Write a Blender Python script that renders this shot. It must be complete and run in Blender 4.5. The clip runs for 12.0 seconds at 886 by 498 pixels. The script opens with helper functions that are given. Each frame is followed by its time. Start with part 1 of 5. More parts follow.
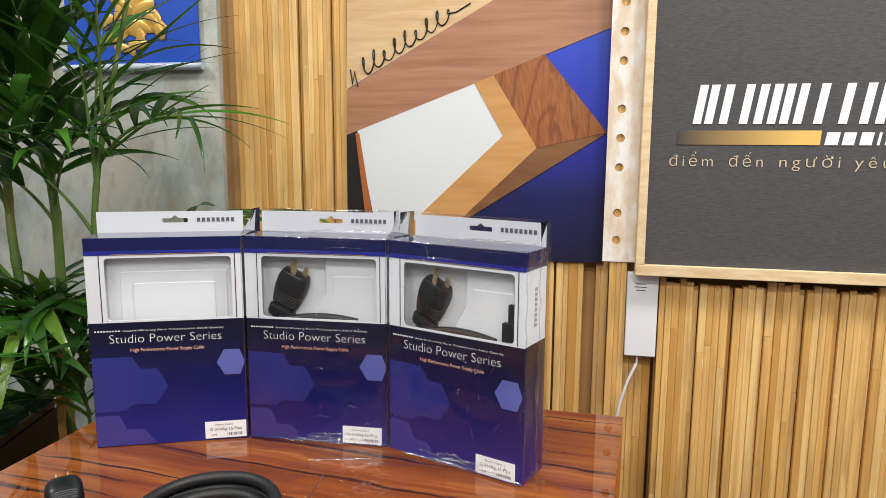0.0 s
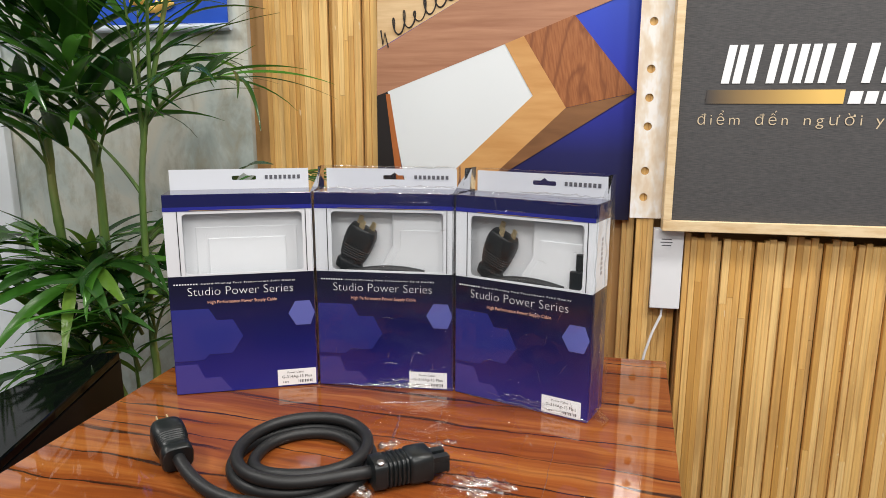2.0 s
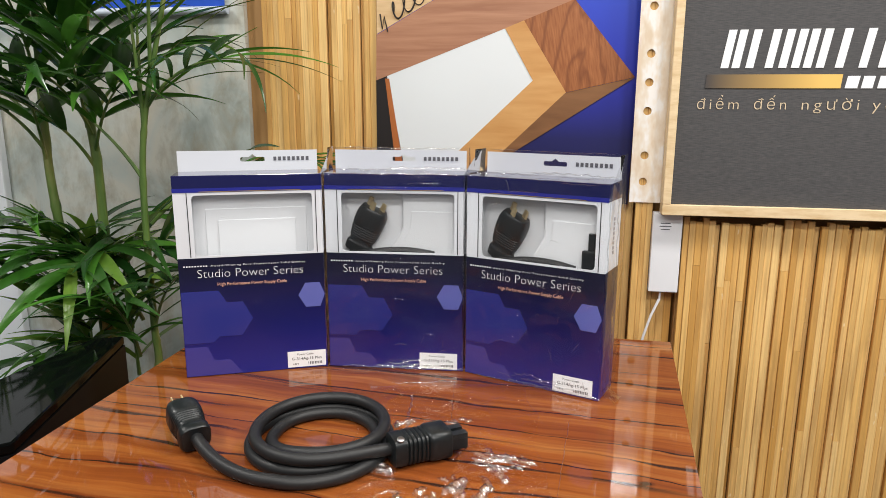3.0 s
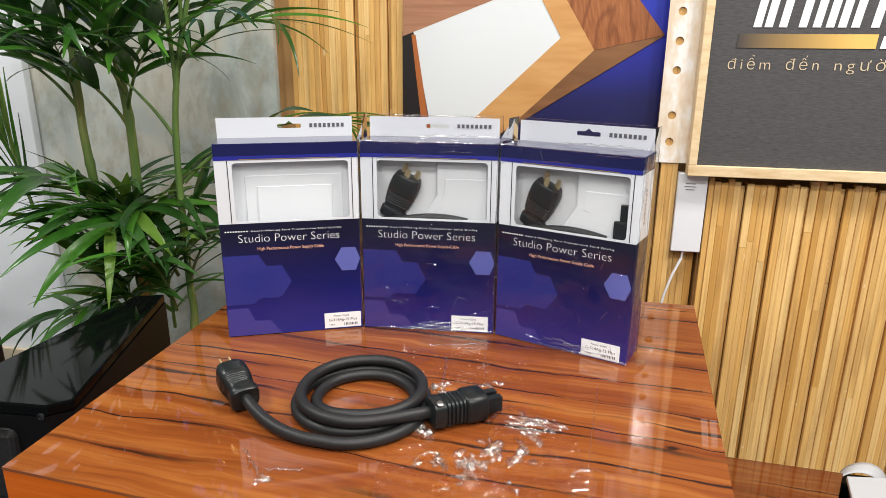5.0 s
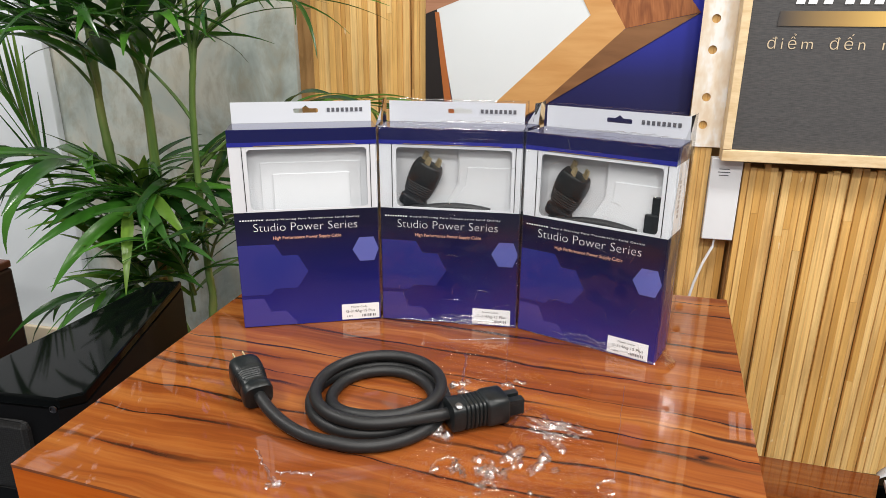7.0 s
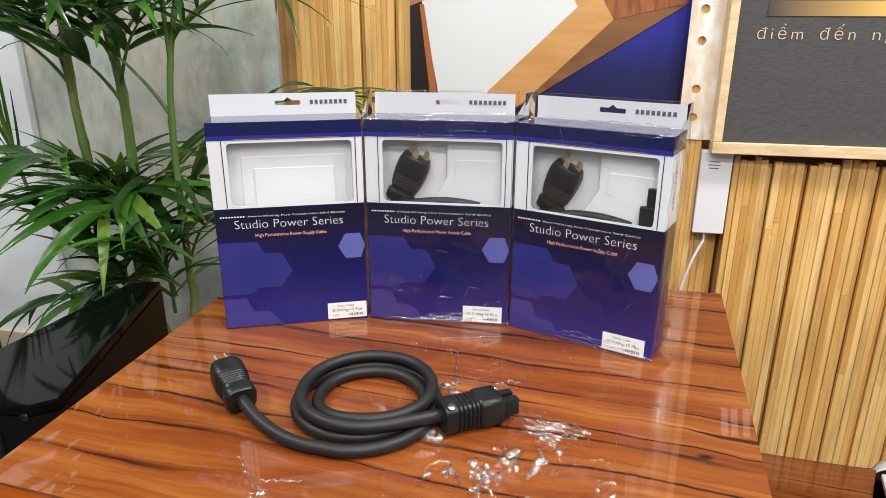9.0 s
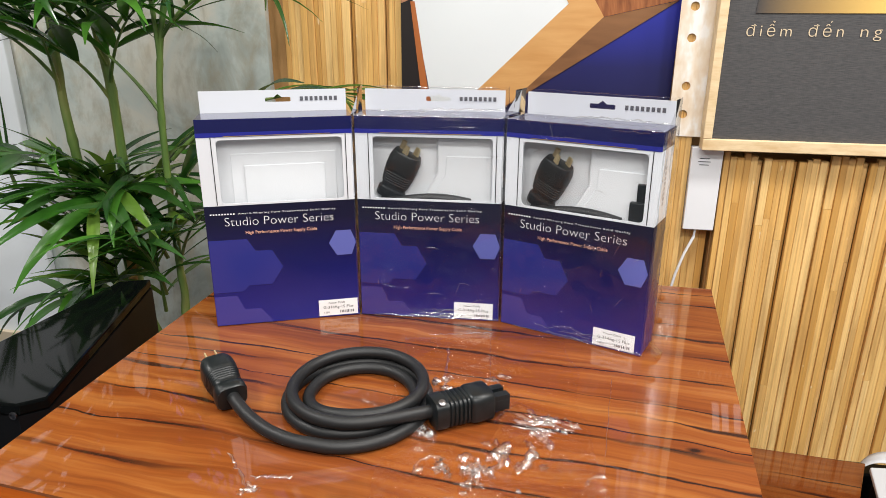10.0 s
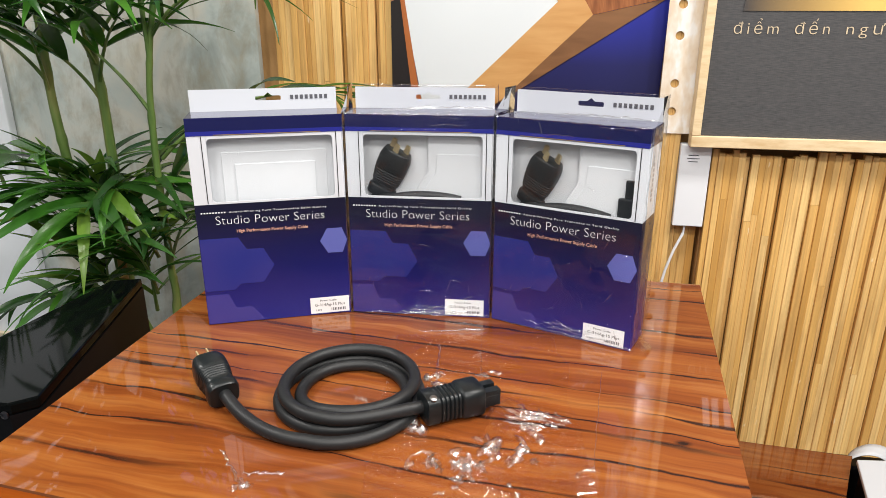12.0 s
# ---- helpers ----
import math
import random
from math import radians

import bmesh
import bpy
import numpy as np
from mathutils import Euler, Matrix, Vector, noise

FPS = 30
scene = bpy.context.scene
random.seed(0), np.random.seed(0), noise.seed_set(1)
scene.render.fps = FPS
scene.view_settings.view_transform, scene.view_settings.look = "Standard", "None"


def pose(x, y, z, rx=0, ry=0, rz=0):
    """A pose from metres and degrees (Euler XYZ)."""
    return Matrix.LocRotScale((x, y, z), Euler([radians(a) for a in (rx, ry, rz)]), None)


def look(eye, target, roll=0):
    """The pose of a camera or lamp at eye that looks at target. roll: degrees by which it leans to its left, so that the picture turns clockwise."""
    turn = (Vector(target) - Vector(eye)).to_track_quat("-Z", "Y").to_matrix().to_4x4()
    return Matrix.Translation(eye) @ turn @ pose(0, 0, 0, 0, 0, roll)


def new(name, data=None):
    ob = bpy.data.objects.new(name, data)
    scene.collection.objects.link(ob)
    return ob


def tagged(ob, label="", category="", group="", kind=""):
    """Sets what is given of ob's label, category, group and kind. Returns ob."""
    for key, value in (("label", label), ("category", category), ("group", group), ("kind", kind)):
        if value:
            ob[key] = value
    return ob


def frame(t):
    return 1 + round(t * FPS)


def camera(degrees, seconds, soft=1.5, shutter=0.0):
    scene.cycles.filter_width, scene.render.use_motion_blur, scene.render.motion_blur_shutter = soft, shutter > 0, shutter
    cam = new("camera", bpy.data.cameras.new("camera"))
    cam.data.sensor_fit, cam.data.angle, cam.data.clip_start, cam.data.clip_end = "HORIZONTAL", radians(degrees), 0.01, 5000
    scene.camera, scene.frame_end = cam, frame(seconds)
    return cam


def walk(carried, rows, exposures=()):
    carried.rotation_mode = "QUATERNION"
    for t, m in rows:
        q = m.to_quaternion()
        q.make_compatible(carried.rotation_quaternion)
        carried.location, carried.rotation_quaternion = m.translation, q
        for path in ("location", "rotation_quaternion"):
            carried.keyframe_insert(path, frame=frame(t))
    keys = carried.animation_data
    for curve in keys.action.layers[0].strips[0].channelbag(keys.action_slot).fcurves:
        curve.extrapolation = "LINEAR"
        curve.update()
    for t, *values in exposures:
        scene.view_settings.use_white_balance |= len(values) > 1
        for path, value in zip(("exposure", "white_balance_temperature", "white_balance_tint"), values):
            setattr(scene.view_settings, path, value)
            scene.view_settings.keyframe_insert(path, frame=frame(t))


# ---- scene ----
cam = camera(66.3, 12.0, soft=0.7)
PATH = [
    (0, (0.024, 0.008, 1.067), (-0.406, 1.939, 0.768), 0.3),
    (0.5, (-0.015, -0.007, 1.065), (-0.462, 1.912, 0.72), 0.3),
    (1, (-0.037, -0.036, 1.073), (-0.479, 1.877, 0.695), 0.2),
    (1.5, (-0.058, -0.053, 1.068), (-0.472, 1.864, 0.673), 0.1),
    (2, (-0.078, -0.063, 1.059), (-0.454, 1.86, 0.658), 0.1),
    (2.5, (-0.092, -0.065, 1.052), (-0.439, 1.86, 0.639), 0.1),
    (3, (-0.114, -0.075, 1.046), (-0.444, 1.851, 0.618), 0.2),
    (5, (-0.141, -0.096, 1.085), (-0.499, 1.782, 0.496), 0.4),
    (5.5, (-0.146, -0.08, 1.084), (-0.532, 1.784, 0.471), 0.4),
    (6, (-0.153, -0.067, 1.088), (-0.559, 1.786, 0.454), 0.4),
    (6.5, (-0.151, -0.062, 1.093), (-0.573, 1.782, 0.444), 0.3),
    (7, (-0.146, -0.053, 1.094), (-0.567, 1.788, 0.438), 0.3),
    (9, (-0.157, -0.027, 1.08), (-0.536, 1.823, 0.42), 0.1),
    (9.5, (-0.155, -0.03, 1.08), (-0.523, 1.822, 0.419), 0.1),
    (10, (-0.154, -0.028, 1.077), (-0.512, 1.825, 0.414), 0.1),
    (10.5, (-0.154, -0.026, 1.076), (-0.505, 1.827, 0.412), 0.1),
    (11, (-0.154, -0.025, 1.076), (-0.497, 1.829, 0.408), 0.1),
    (11.5, (-0.151, -0.03, 1.078), (-0.489, 1.825, 0.41), 0.1),
    (12, (-0.151, -0.033, 1.077), (-0.486, 1.822, 0.41), 0.0),
]
walk(cam, [(t, look(eye, target, roll)) for t, eye, target, roll in PATH],
     [(0.0, -0.25), (3.0, -0.20), (5.0, -0.05), (7.0, -0.09), (9.0, -0.06), (10.0, 0.0), (12.0, 0.02)])

# ---- world and light ----
world = bpy.data.worlds.new("world")
scene.world = world
world.use_nodes = True
world.node_tree.nodes["Background"].inputs[0].default_value = (0.8, 0.9, 1.0, 1)
world.node_tree.nodes["Background"].inputs[1].default_value = 0.02

TABLE_Z = 0.65
CEILING_Z = 2.7


def ceiling_lamp(x, y, size, watts, color):
    lamp = bpy.data.lights.new("ceiling_lamp", "AREA")
    lamp.shape, lamp.size, lamp.energy, lamp.color = "SQUARE", size, watts, color
    new("ceiling_lamp", lamp).matrix_world = pose(x, y, CEILING_Z - 0.035)


# Lamps added out of view; places and watts chosen to brighten walls and cartons.
LAMPS = [(-1.95, 0.45, 38), (-0.35, 0.3, 11), (0.6, 0.7, 26), (1.5, 0.7, 44), (-1.0, -0.9, 25), (0.3, -1.0, 37), (1.5, -1.0, 31), (-0.7, -2.2, 28), (0.9, -2.2, 33)]
for lx, ly, watts in LAMPS:
    ceiling_lamp(lx, ly, 0.30, watts, (1.0, 0.975, 0.93))


# ---- materials ----
def material(name, color, rough=0.5, metal=0.0, coat=0.0, spec=0.5):
    m = bpy.data.materials.new(name)
    m.use_nodes = True
    b = m.node_tree.nodes["Principled BSDF"]
    b.inputs["Base Color"].default_value = (*color, 1)
    b.inputs["Roughness"].default_value = rough
    b.inputs["Metallic"].default_value = metal
    b.inputs["Coat Weight"].default_value = coat
    b.inputs["Coat Roughness"].default_value = 0.04
    b.inputs["Specular IOR Level"].default_value = spec
    return m


class Graph:
    """A short way to write shader nodes."""

    def __init__(self, m):
        self.t = m.node_tree
        self.bsdf = self.t.nodes.get("Principled BSDF")

    def put(self, socket, value):
        if isinstance(value, bpy.types.NodeSocket):
            self.t.links.new(value, socket)
        elif isinstance(value, (tuple, list)) and len(value) == 3 and socket.type == "RGBA":
            socket.default_value = (*value, 1)
        else:
            socket.default_value = value

    def node(self, kind, out=0, props=(), **ins):
        n = self.t.nodes.new(kind)
        for k, v in dict(props).items():
            setattr(n, k, v)
        for k, v in ins.items():
            key = int(k[1:]) if k[0] == "i" and k[1:].isdigit() else k.replace("_", " ")
            self.put(n.inputs[key], v)
        return n.outputs[out]

    def math(self, op, a, b=0.0, c=0.0):
        return self.node("ShaderNodeMath", props={"operation": op}, i0=a, i1=b, i2=c)

    def coords(self, kind="Object"):
        return self.t.nodes.new("ShaderNodeTexCoord").outputs[kind]

    def scaled(self, vec, s, loc=(0, 0, 0)):
        return self.node("ShaderNodeMapping", i0=vec, i1=loc, i3=s)

    def noise(self, vec, scale, detail=3.0, rough=0.5, distort=0.0):
        return self.node("ShaderNodeTexNoise", i0=vec, Scale=scale, Detail=detail, Roughness=rough, Distortion=distort)

    def ramp(self, fac, stops):
        n = self.t.nodes.new("ShaderNodeValToRGB")
        e = n.color_ramp.elements
        while len(e) < len(stops):
            e.new(0.5)
        for el, (p, c) in zip(e, stops):
            el.position, el.color = p, (*c, 1) if len(c) == 3 else c
        self.t.links.new(fac, n.inputs[0])
        return n.outputs[0]

    def mix(self, fac, a, b, blend="MIX"):
        n = self.t.nodes.new("ShaderNodeMix")
        n.data_type, n.blend_type = "RGBA", blend
        self.put(n.inputs[0], fac), self.put(n.inputs[6], a), self.put(n.inputs[7], b)
        return n.outputs[2]

    def bump(self, height, strength, distance=0.001):
        return self.node("ShaderNodeBump", Height=height, Strength=strength, Distance=distance)

    def to(self, name, value):
        self.put(self.bsdf.inputs[name], value)

    def random(self):
        return self.t.nodes.new("ShaderNodeObjectInfo").outputs["Random"]


def grey(v):
    return (v, v, v)


VEINS = [(0.425, 4.4), (0.487, 2.4), (0.541, 3.4), (0.593, 4.6), (0.615, 1.8), (0.647, 3.8), (0.680, 2.4), (0.745, 3.4), (0.815, 3.4), (0.862, 4.0), (0.905, 2.2), (0.982, 3.6), (1.03, 2.6)]


def mat_rosewood(name="rosewood_lacquer", depth=0.0, haze=0.085):
    """Orange rosewood under a thick clear lacquer; the veins run across the top, offset and half width (mm) each."""
    m = material(name, (0.4, 0.12, 0.03), 0.5, coat=1.0, spec=0.0)
    g = Graph(m)
    p = g.node("ShaderNodeNewGeometry", 0)
    x = g.node("ShaderNodeSeparateXYZ", 0, i0=p)
    y = g.node("ShaderNodeSeparateXYZ", 1, i0=p)
    z = g.node("ShaderNodeSeparateXYZ", 2, i0=p)
    warp = g.math("SUBTRACT", g.noise(g.scaled(p, (4.5, 7.0, 3.0)), 1.0, 3.0), 0.5)
    v = g.math("ADD", g.math("ADD", y, g.math("MULTIPLY", x, 0.09)), g.math("MULTIPLY", g.math("SUBTRACT", z, 0.65), 0.35))
    v = g.math("ADD", v, g.math("MULTIPLY", warp, 0.034))
    wave = g.math("SUBTRACT", g.noise(g.scaled(p, (11.0, 20.0, 5.0), (4, 0, 0)), 1.0, 3.0), 0.5)
    v = g.math("ADD", v, g.math("MULTIPLY", wave, 0.017))
    q = g.node("ShaderNodeCombineXYZ", X=x, Y=v)
    broad = g.noise(g.scaled(q, (1.6, 24.0, 1.0)), 1.0, 4.0, 0.6)
    base = g.ramp(broad, [(0.30, (0.105, 0.025, 0.007)), (0.42, (0.180, 0.046, 0.010)), (0.54, (0.245, 0.073, 0.015)), (0.66, (0.305, 0.108, 0.025)), (0.76, (0.215, 0.060, 0.013))])
    streak = g.ramp(g.noise(g.scaled(q, (4.0, 115.0, 1.0), (2, 5, 0)), 1.0, 4.0, 0.6), [(0.46, grey(0)), (0.68, grey(1))])
    base = g.mix(g.math("MULTIPLY", streak, 0.55), base, (0.115, 0.026, 0.009))
    gold = g.ramp(g.noise(g.scaled(q, (3.0, 70.0, 1.0), (9, 1, 0)), 1.0, 3.0, 0.5), [(0.55, grey(0)), (0.72, grey(1))])
    base = g.mix(g.math("MULTIPLY", gold, 0.45), base, (0.37, 0.145, 0.036))
    grain = g.noise(g.scaled(q, (9.0, 420.0, 1.0)), 1.0, 3.0)
    base = g.mix(g.math("MULTIPLY", grain, 0.32), base, (0.13, 0.033, 0.010))
    base = g.mix(depth, base, (0.045, 0.010, 0.004))
    wide = g.noise(g.scaled(q, (7.0, 26.0, 1.0)), 1.0, 4.0, 0.65)
    frayed = g.math("MULTIPLY", g.math("SUBTRACT", g.noise(g.scaled(q, (22.0, 500.0, 1.0)), 1.0, 2.0), 0.5), 0.0032)
    line = None
    for at, half in VEINS:
        away = g.math("ABSOLUTE", g.math("ADD", g.math("SUBTRACT", v, at), frayed))
        size = g.math("MULTIPLY", g.math("SUBTRACT", wide, 0.20), half * 0.0034)
        one = g.node("ShaderNodeMapRange", i0=away, i1=g.math("MULTIPLY", size, 0.35), i2=size, i3=1.0, i4=0.0)
        line = one if line is None else g.math("MAXIMUM", line, one)
    strong = g.ramp(g.noise(g.scaled(q, (3.2, 15.0, 1.0), (3, 1, 0)), 1.0, 2.0), [(0.36, grey(0.12)), (0.50, grey(1.0))])
    color = g.mix(g.math("MULTIPLY", g.math("MULTIPLY", line, strong), 0.93), base, (0.020, 0.008, 0.006))
    off = g.node("ShaderNodeVectorMath", props={"operation": "MULTIPLY"}, i0=g.node("ShaderNodeVectorMath", props={"operation": "SUBTRACT"}, i0=p, i1=(-0.011, 0.601, 0.65)), i1=(0.7, 1.3, 0.0))
    away = g.node("ShaderNodeVectorMath", 1, props={"operation": "LENGTH"}, i0=off)
    knot = g.node("ShaderNodeMapRange", i0=g.math("ADD", away, g.math("MULTIPLY", wide, 0.006)), i1=0.006, i2=0.0115, i3=0.95, i4=0.0)
    color = g.mix(knot, color, (0.015, 0.007, 0.005))
    g.to("Base Color", color)
    smear = g.noise(g.scaled(p, (5.0, 7.0, 7.0)), 2.0, 4.0, 0.65)
    g.to("Coat Roughness", g.node("ShaderNodeMapRange", i0=smear, i1=0.4, i2=0.75, i3=0.012, i4=haze))
    g.to("Coat Normal", g.bump(g.noise(p, 14.0, 2.0), 0.05, 0.002))
    return m


def mat_bamboo():
    m = material("bamboo_slat", (0.6, 0.4, 0.17), 0.42)
    g = Graph(m)
    p = g.node("ShaderNodeNewGeometry", 0)
    r = g.random()
    tone = g.ramp(r, [(0.0, (0.60, 0.320, 0.080)), (0.25, (0.76, 0.445, 0.135)), (0.5, (0.83, 0.525, 0.185)), (0.75, (0.88, 0.605, 0.255)), (1.0, (0.71, 0.395, 0.110))])
    shift = g.node("ShaderNodeCombineXYZ", X=g.math("MULTIPLY", r, 40.0), Y=r, Z=g.math("MULTIPLY", r, 9.0))
    q = g.node("ShaderNodeVectorMath", props={"operation": "ADD"}, i0=p, i1=shift)
    fibre = g.noise(g.scaled(q, (260.0, 260.0, 4.0)), 1.0, 4.0, 0.6)
    tone = g.mix(g.math("MULTIPLY", g.ramp(fibre, [(0.4, grey(0)), (0.75, grey(1))]), 0.5), tone, (0.36, 0.19, 0.065))
    stain = g.ramp(g.noise(g.scaled(q, (30.0, 30.0, 3.6)), 1.0, 4.0, 0.6), [(0.48, grey(0)), (0.66, grey(1))])
    tone = g.mix(g.math("MULTIPLY", stain, 0.55), tone, (0.42, 0.23, 0.075))
    fleck = g.ramp(g.noise(g.scaled(q, (90.0, 90.0, 26.0)), 1.0, 2.0), [(0.72, grey(0)), (0.76, grey(1))])
    tone = g.mix(g.math("MULTIPLY", fleck, 0.5), tone, (0.88, 0.76, 0.52))
    g.to("Base Color", tone)
    g.to("Roughness", g.math("ADD", g.math("MULTIPLY", fibre, 0.3), 0.28))
    g.to("Normal", g.bump(fibre, 0.25, 0.001))
    return m


def mat_pale_wood():
    m = material("pale_frame_wood", (0.66, 0.48, 0.27), 0.45)
    g = Graph(m)
    p = g.node("ShaderNodeNewGeometry", 0)
    n = g.noise(g.scaled(p, (14.0, 200.0, 60.0)), 1.0, 4.0, 0.6)
    g.to("Base Color", g.ramp(n, [(0.3, (0.62, 0.43, 0.22)), (0.6, (0.78, 0.61, 0.38))]))
    g.to("Normal", g.bump(n, 0.15))
    return m


def mat_cement():
    m = material("polished_cement", (0.5, 0.52, 0.5), 0.4)
    g = Graph(m)
    p = g.node("ShaderNodeNewGeometry", 0)
    a = g.noise(p, 4.5, 5.0, 0.62, 0.8)
    b = g.noise(g.scaled(p, (12.0, 12.0, 6.0)), 1.4, 6.0, 0.68, 0.4)
    c = g.ramp(a, [(0.34, (0.33, 0.37, 0.35)), (0.47, (0.48, 0.53, 0.50)), (0.58, (0.56, 0.56, 0.50)), (0.72, (0.60, 0.56, 0.46))])
    c = g.mix(g.math("MULTIPLY", g.ramp(b, [(0.46, grey(0)), (0.66, grey(1))]), 0.7), c, (0.33, 0.30, 0.22))
    pale = g.ramp(g.noise(p, 9.0, 4.0, 0.6), [(0.55, grey(0)), (0.7, grey(1))])
    c = g.mix(g.math("MULTIPLY", pale, 0.4), c, (0.66, 0.69, 0.66))
    g.to("Base Color", c)
    g.to("Normal", g.bump(b, 0.08, 0.002))
    return m


def mat_plaster(name, color):
    m = material(name, color, 0.6)
    g = Graph(m)
    p = g.node("ShaderNodeNewGeometry", 0)
    n = g.noise(p, 5.0, 5.0, 0.6)
    g.to("Base Color", g.mix(n, tuple(v * 0.93 for v in color), tuple(min(1, v * 1.05) for v in color)))
    g.to("Normal", g.bump(g.noise(p, 220.0, 2.0), 0.08))
    return m


def mat_canvas():
    m = material("dark_canvas", (0.05, 0.048, 0.048), 0.75)
    g = Graph(m)
    p = g.node("ShaderNodeNewGeometry", 0)
    weft = g.noise(g.scaled(p, (70.0, 60.0, 1000.0)), 1.0, 2.0)
    warp = g.noise(g.scaled(p, (900.0, 60.0, 60.0)), 1.0, 2.0)
    both = g.math("ADD", g.math("MULTIPLY", weft, 0.82), g.math("MULTIPLY", warp, 0.18))
    g.to("Base Color", g.ramp(both, [(0.32, (0.042, 0.042, 0.045)), (0.68, (0.085, 0.081, 0.081))]))
    g.to("Normal", g.bump(both, 0.2))
    return m


def mat_carton_navy():
    """Printed card: dark navy at the top of the sleeve, blue violet at its foot."""
    m = material("navy_print", (0.02, 0.02, 0.15), 0.3, coat=0.15)
    g = Graph(m)
    z = g.node("ShaderNodeSeparateXYZ", 2, i0=g.coords("Object"))
    f = g.math("DIVIDE", z, 0.18)
    c = g.ramp(f, [(0.0, (0.013, 0.016, 0.195)), (0.45, (0.006, 0.008, 0.095)), (0.85, (0.0035, 0.0045, 0.024)), (1.0, (0.003, 0.0035, 0.015))])
    n = g.noise(g.coords("Object"), 14.0, 3.0)
    g.to("Base Color", g.mix(g.math("MULTIPLY", n, 0.1), c, (0.015, 0.015, 0.10)))
    return m


def mat_film(name, fold, rough=0.06, base=0.03, scale=30.0, stretch=(1.0, 1.0, 1.6), height=0.004):
    """Clear thin film: see-through, with gloss by the angle."""
    m = bpy.data.materials.new(name)
    m.use_nodes = True
    g = Graph(m)
    g.t.nodes.remove(g.bsdf)
    p = g.coords("Object")
    wr = g.noise(g.scaled(p, stretch), scale, 4.0, 0.55, 1.2)
    mask = g.ramp(g.noise(p, scale * 0.35, 2.0), [(0.42, grey(0.05)), (0.58, grey(1.0))])
    normal = g.bump(g.math("MULTIPLY", wr, mask), fold, height)
    gloss = g.node("ShaderNodeBsdfAnisotropic", Roughness=rough, Normal=normal)
    clear = g.node("ShaderNodeBsdfTransparent")
    fac = g.math("ADD", g.node("ShaderNodeFresnel", IOR=1.4, Normal=normal), base)
    shader = g.node("ShaderNodeMixShader", i0=fac, i1=clear, i2=gloss)
    g.t.links.new(shader, g.t.nodes["Material Output"].inputs[0])
    return m


def mat_leaf(name, dark, light):
    m = material(name, dark, 0.27)
    g = Graph(m)
    r = g.random()
    c = g.mix(r, dark, light)
    n = g.noise(g.coords("Object"), 30.0, 3.0)
    c = g.mix(g.math("MULTIPLY", n, 0.4), c, tuple(v * 0.55 for v in dark))
    g.to("Base Color", c)
    g.to("Subsurface Weight", 0.0)
    trans = g.node("ShaderNodeBsdfTranslucent", Color=g.mix(0.5, c, light))
    out = g.t.nodes["Material Output"]
    mixed = g.node("ShaderNodeMixShader", i0=0.34, i1=g.bsdf.outputs[0], i2=trans)
    g.t.links.new(mixed, out.inputs[0])
    return m


def mat_stem():
    m = material("green_cane", (0.12, 0.2, 0.05), 0.4)
    g = Graph(m)
    p = g.node("ShaderNodeNewGeometry", 0)
    n = g.noise(g.scaled(p, (40.0, 40.0, 6.0)), 1.0, 4.0)
    g.to("Base Color", g.ramp(n, [(0.35, (0.055, 0.12, 0.025)), (0.55, (0.13, 0.21, 0.05)), (0.72, (0.26, 0.27, 0.09))]))
    return m


def mat_print_wood(name, a, b, s):
    m = material(name, a, 0.4)
    g = Graph(m)
    p = g.node("ShaderNodeNewGeometry", 0)
    turned = g.node("ShaderNodeMapping", i0=p, i2=(0, radians(s[0]), 0), i3=(s[1], 1.0, s[2]))
    n = g.noise(turned, 1.0, 4.0, 0.55, 0.4)
    g.to("Base Color", g.ramp(n, [(0.3, a), (0.7, b)]))
    return m


def mat_print_blue():
    m = material("print_blue", (0.02, 0.03, 0.35), 0.35)
    g = Graph(m)
    z = g.node("ShaderNodeSeparateXYZ", 2, i0=g.node("ShaderNodeNewGeometry", 0))
    f = g.node("ShaderNodeMapRange", i0=z, i1=0.8, i2=1.33)
    g.to("Base Color", g.ramp(f, [(0.0, (0.012, 0.012, 0.035)), (0.3, (0.016, 0.017, 0.10)), (0.6, (0.026, 0.036, 0.42)), (1.0, (0.03, 0.075, 0.55))]))
    return m


def mat_gold_fade():
    m = material("gold_print", (0.75, 0.48, 0.12), 0.4)
    g = Graph(m)
    x = g.node("ShaderNodeSeparateXYZ", 0, i0=g.node("ShaderNodeNewGeometry", 0))
    f = g.node("ShaderNodeMapRange", i0=x, i1=0.185, i2=0.42)
    g.to("Base Color", g.ramp(f, [(0.0, (0.055, 0.05, 0.05)), (0.5, (0.38, 0.24, 0.085)), (1.0, (0.78, 0.50, 0.14))]))
    return m


def mat_rubber(name, v, rough):
    m = material(name, v, rough)
    g = Graph(m)
    n = g.noise(g.coords("Object"), 900.0, 2.0)
    g.to("Normal", g.bump(n, 0.15, 0.0004))
    g.to("Roughness", g.math("ADD", g.math("MULTIPLY", n, 0.15), rough - 0.07))
    g.to("Specular IOR Level", 0.4)
    return m


def mat_floor():
    m = material("unseen_floor", (0.5, 0.45, 0.38), 0.25)
    g = Graph(m)
    p = g.node("ShaderNodeNewGeometry", 0)
    # Cool dark tone chosen for what the film and lacquer mirror.
    g.to("Base Color", g.ramp(g.noise(p, 4.0, 5.0), [(0.3, (0.060, 0.070, 0.086)), (0.7, (0.085, 0.097, 0.118))]))
    return m




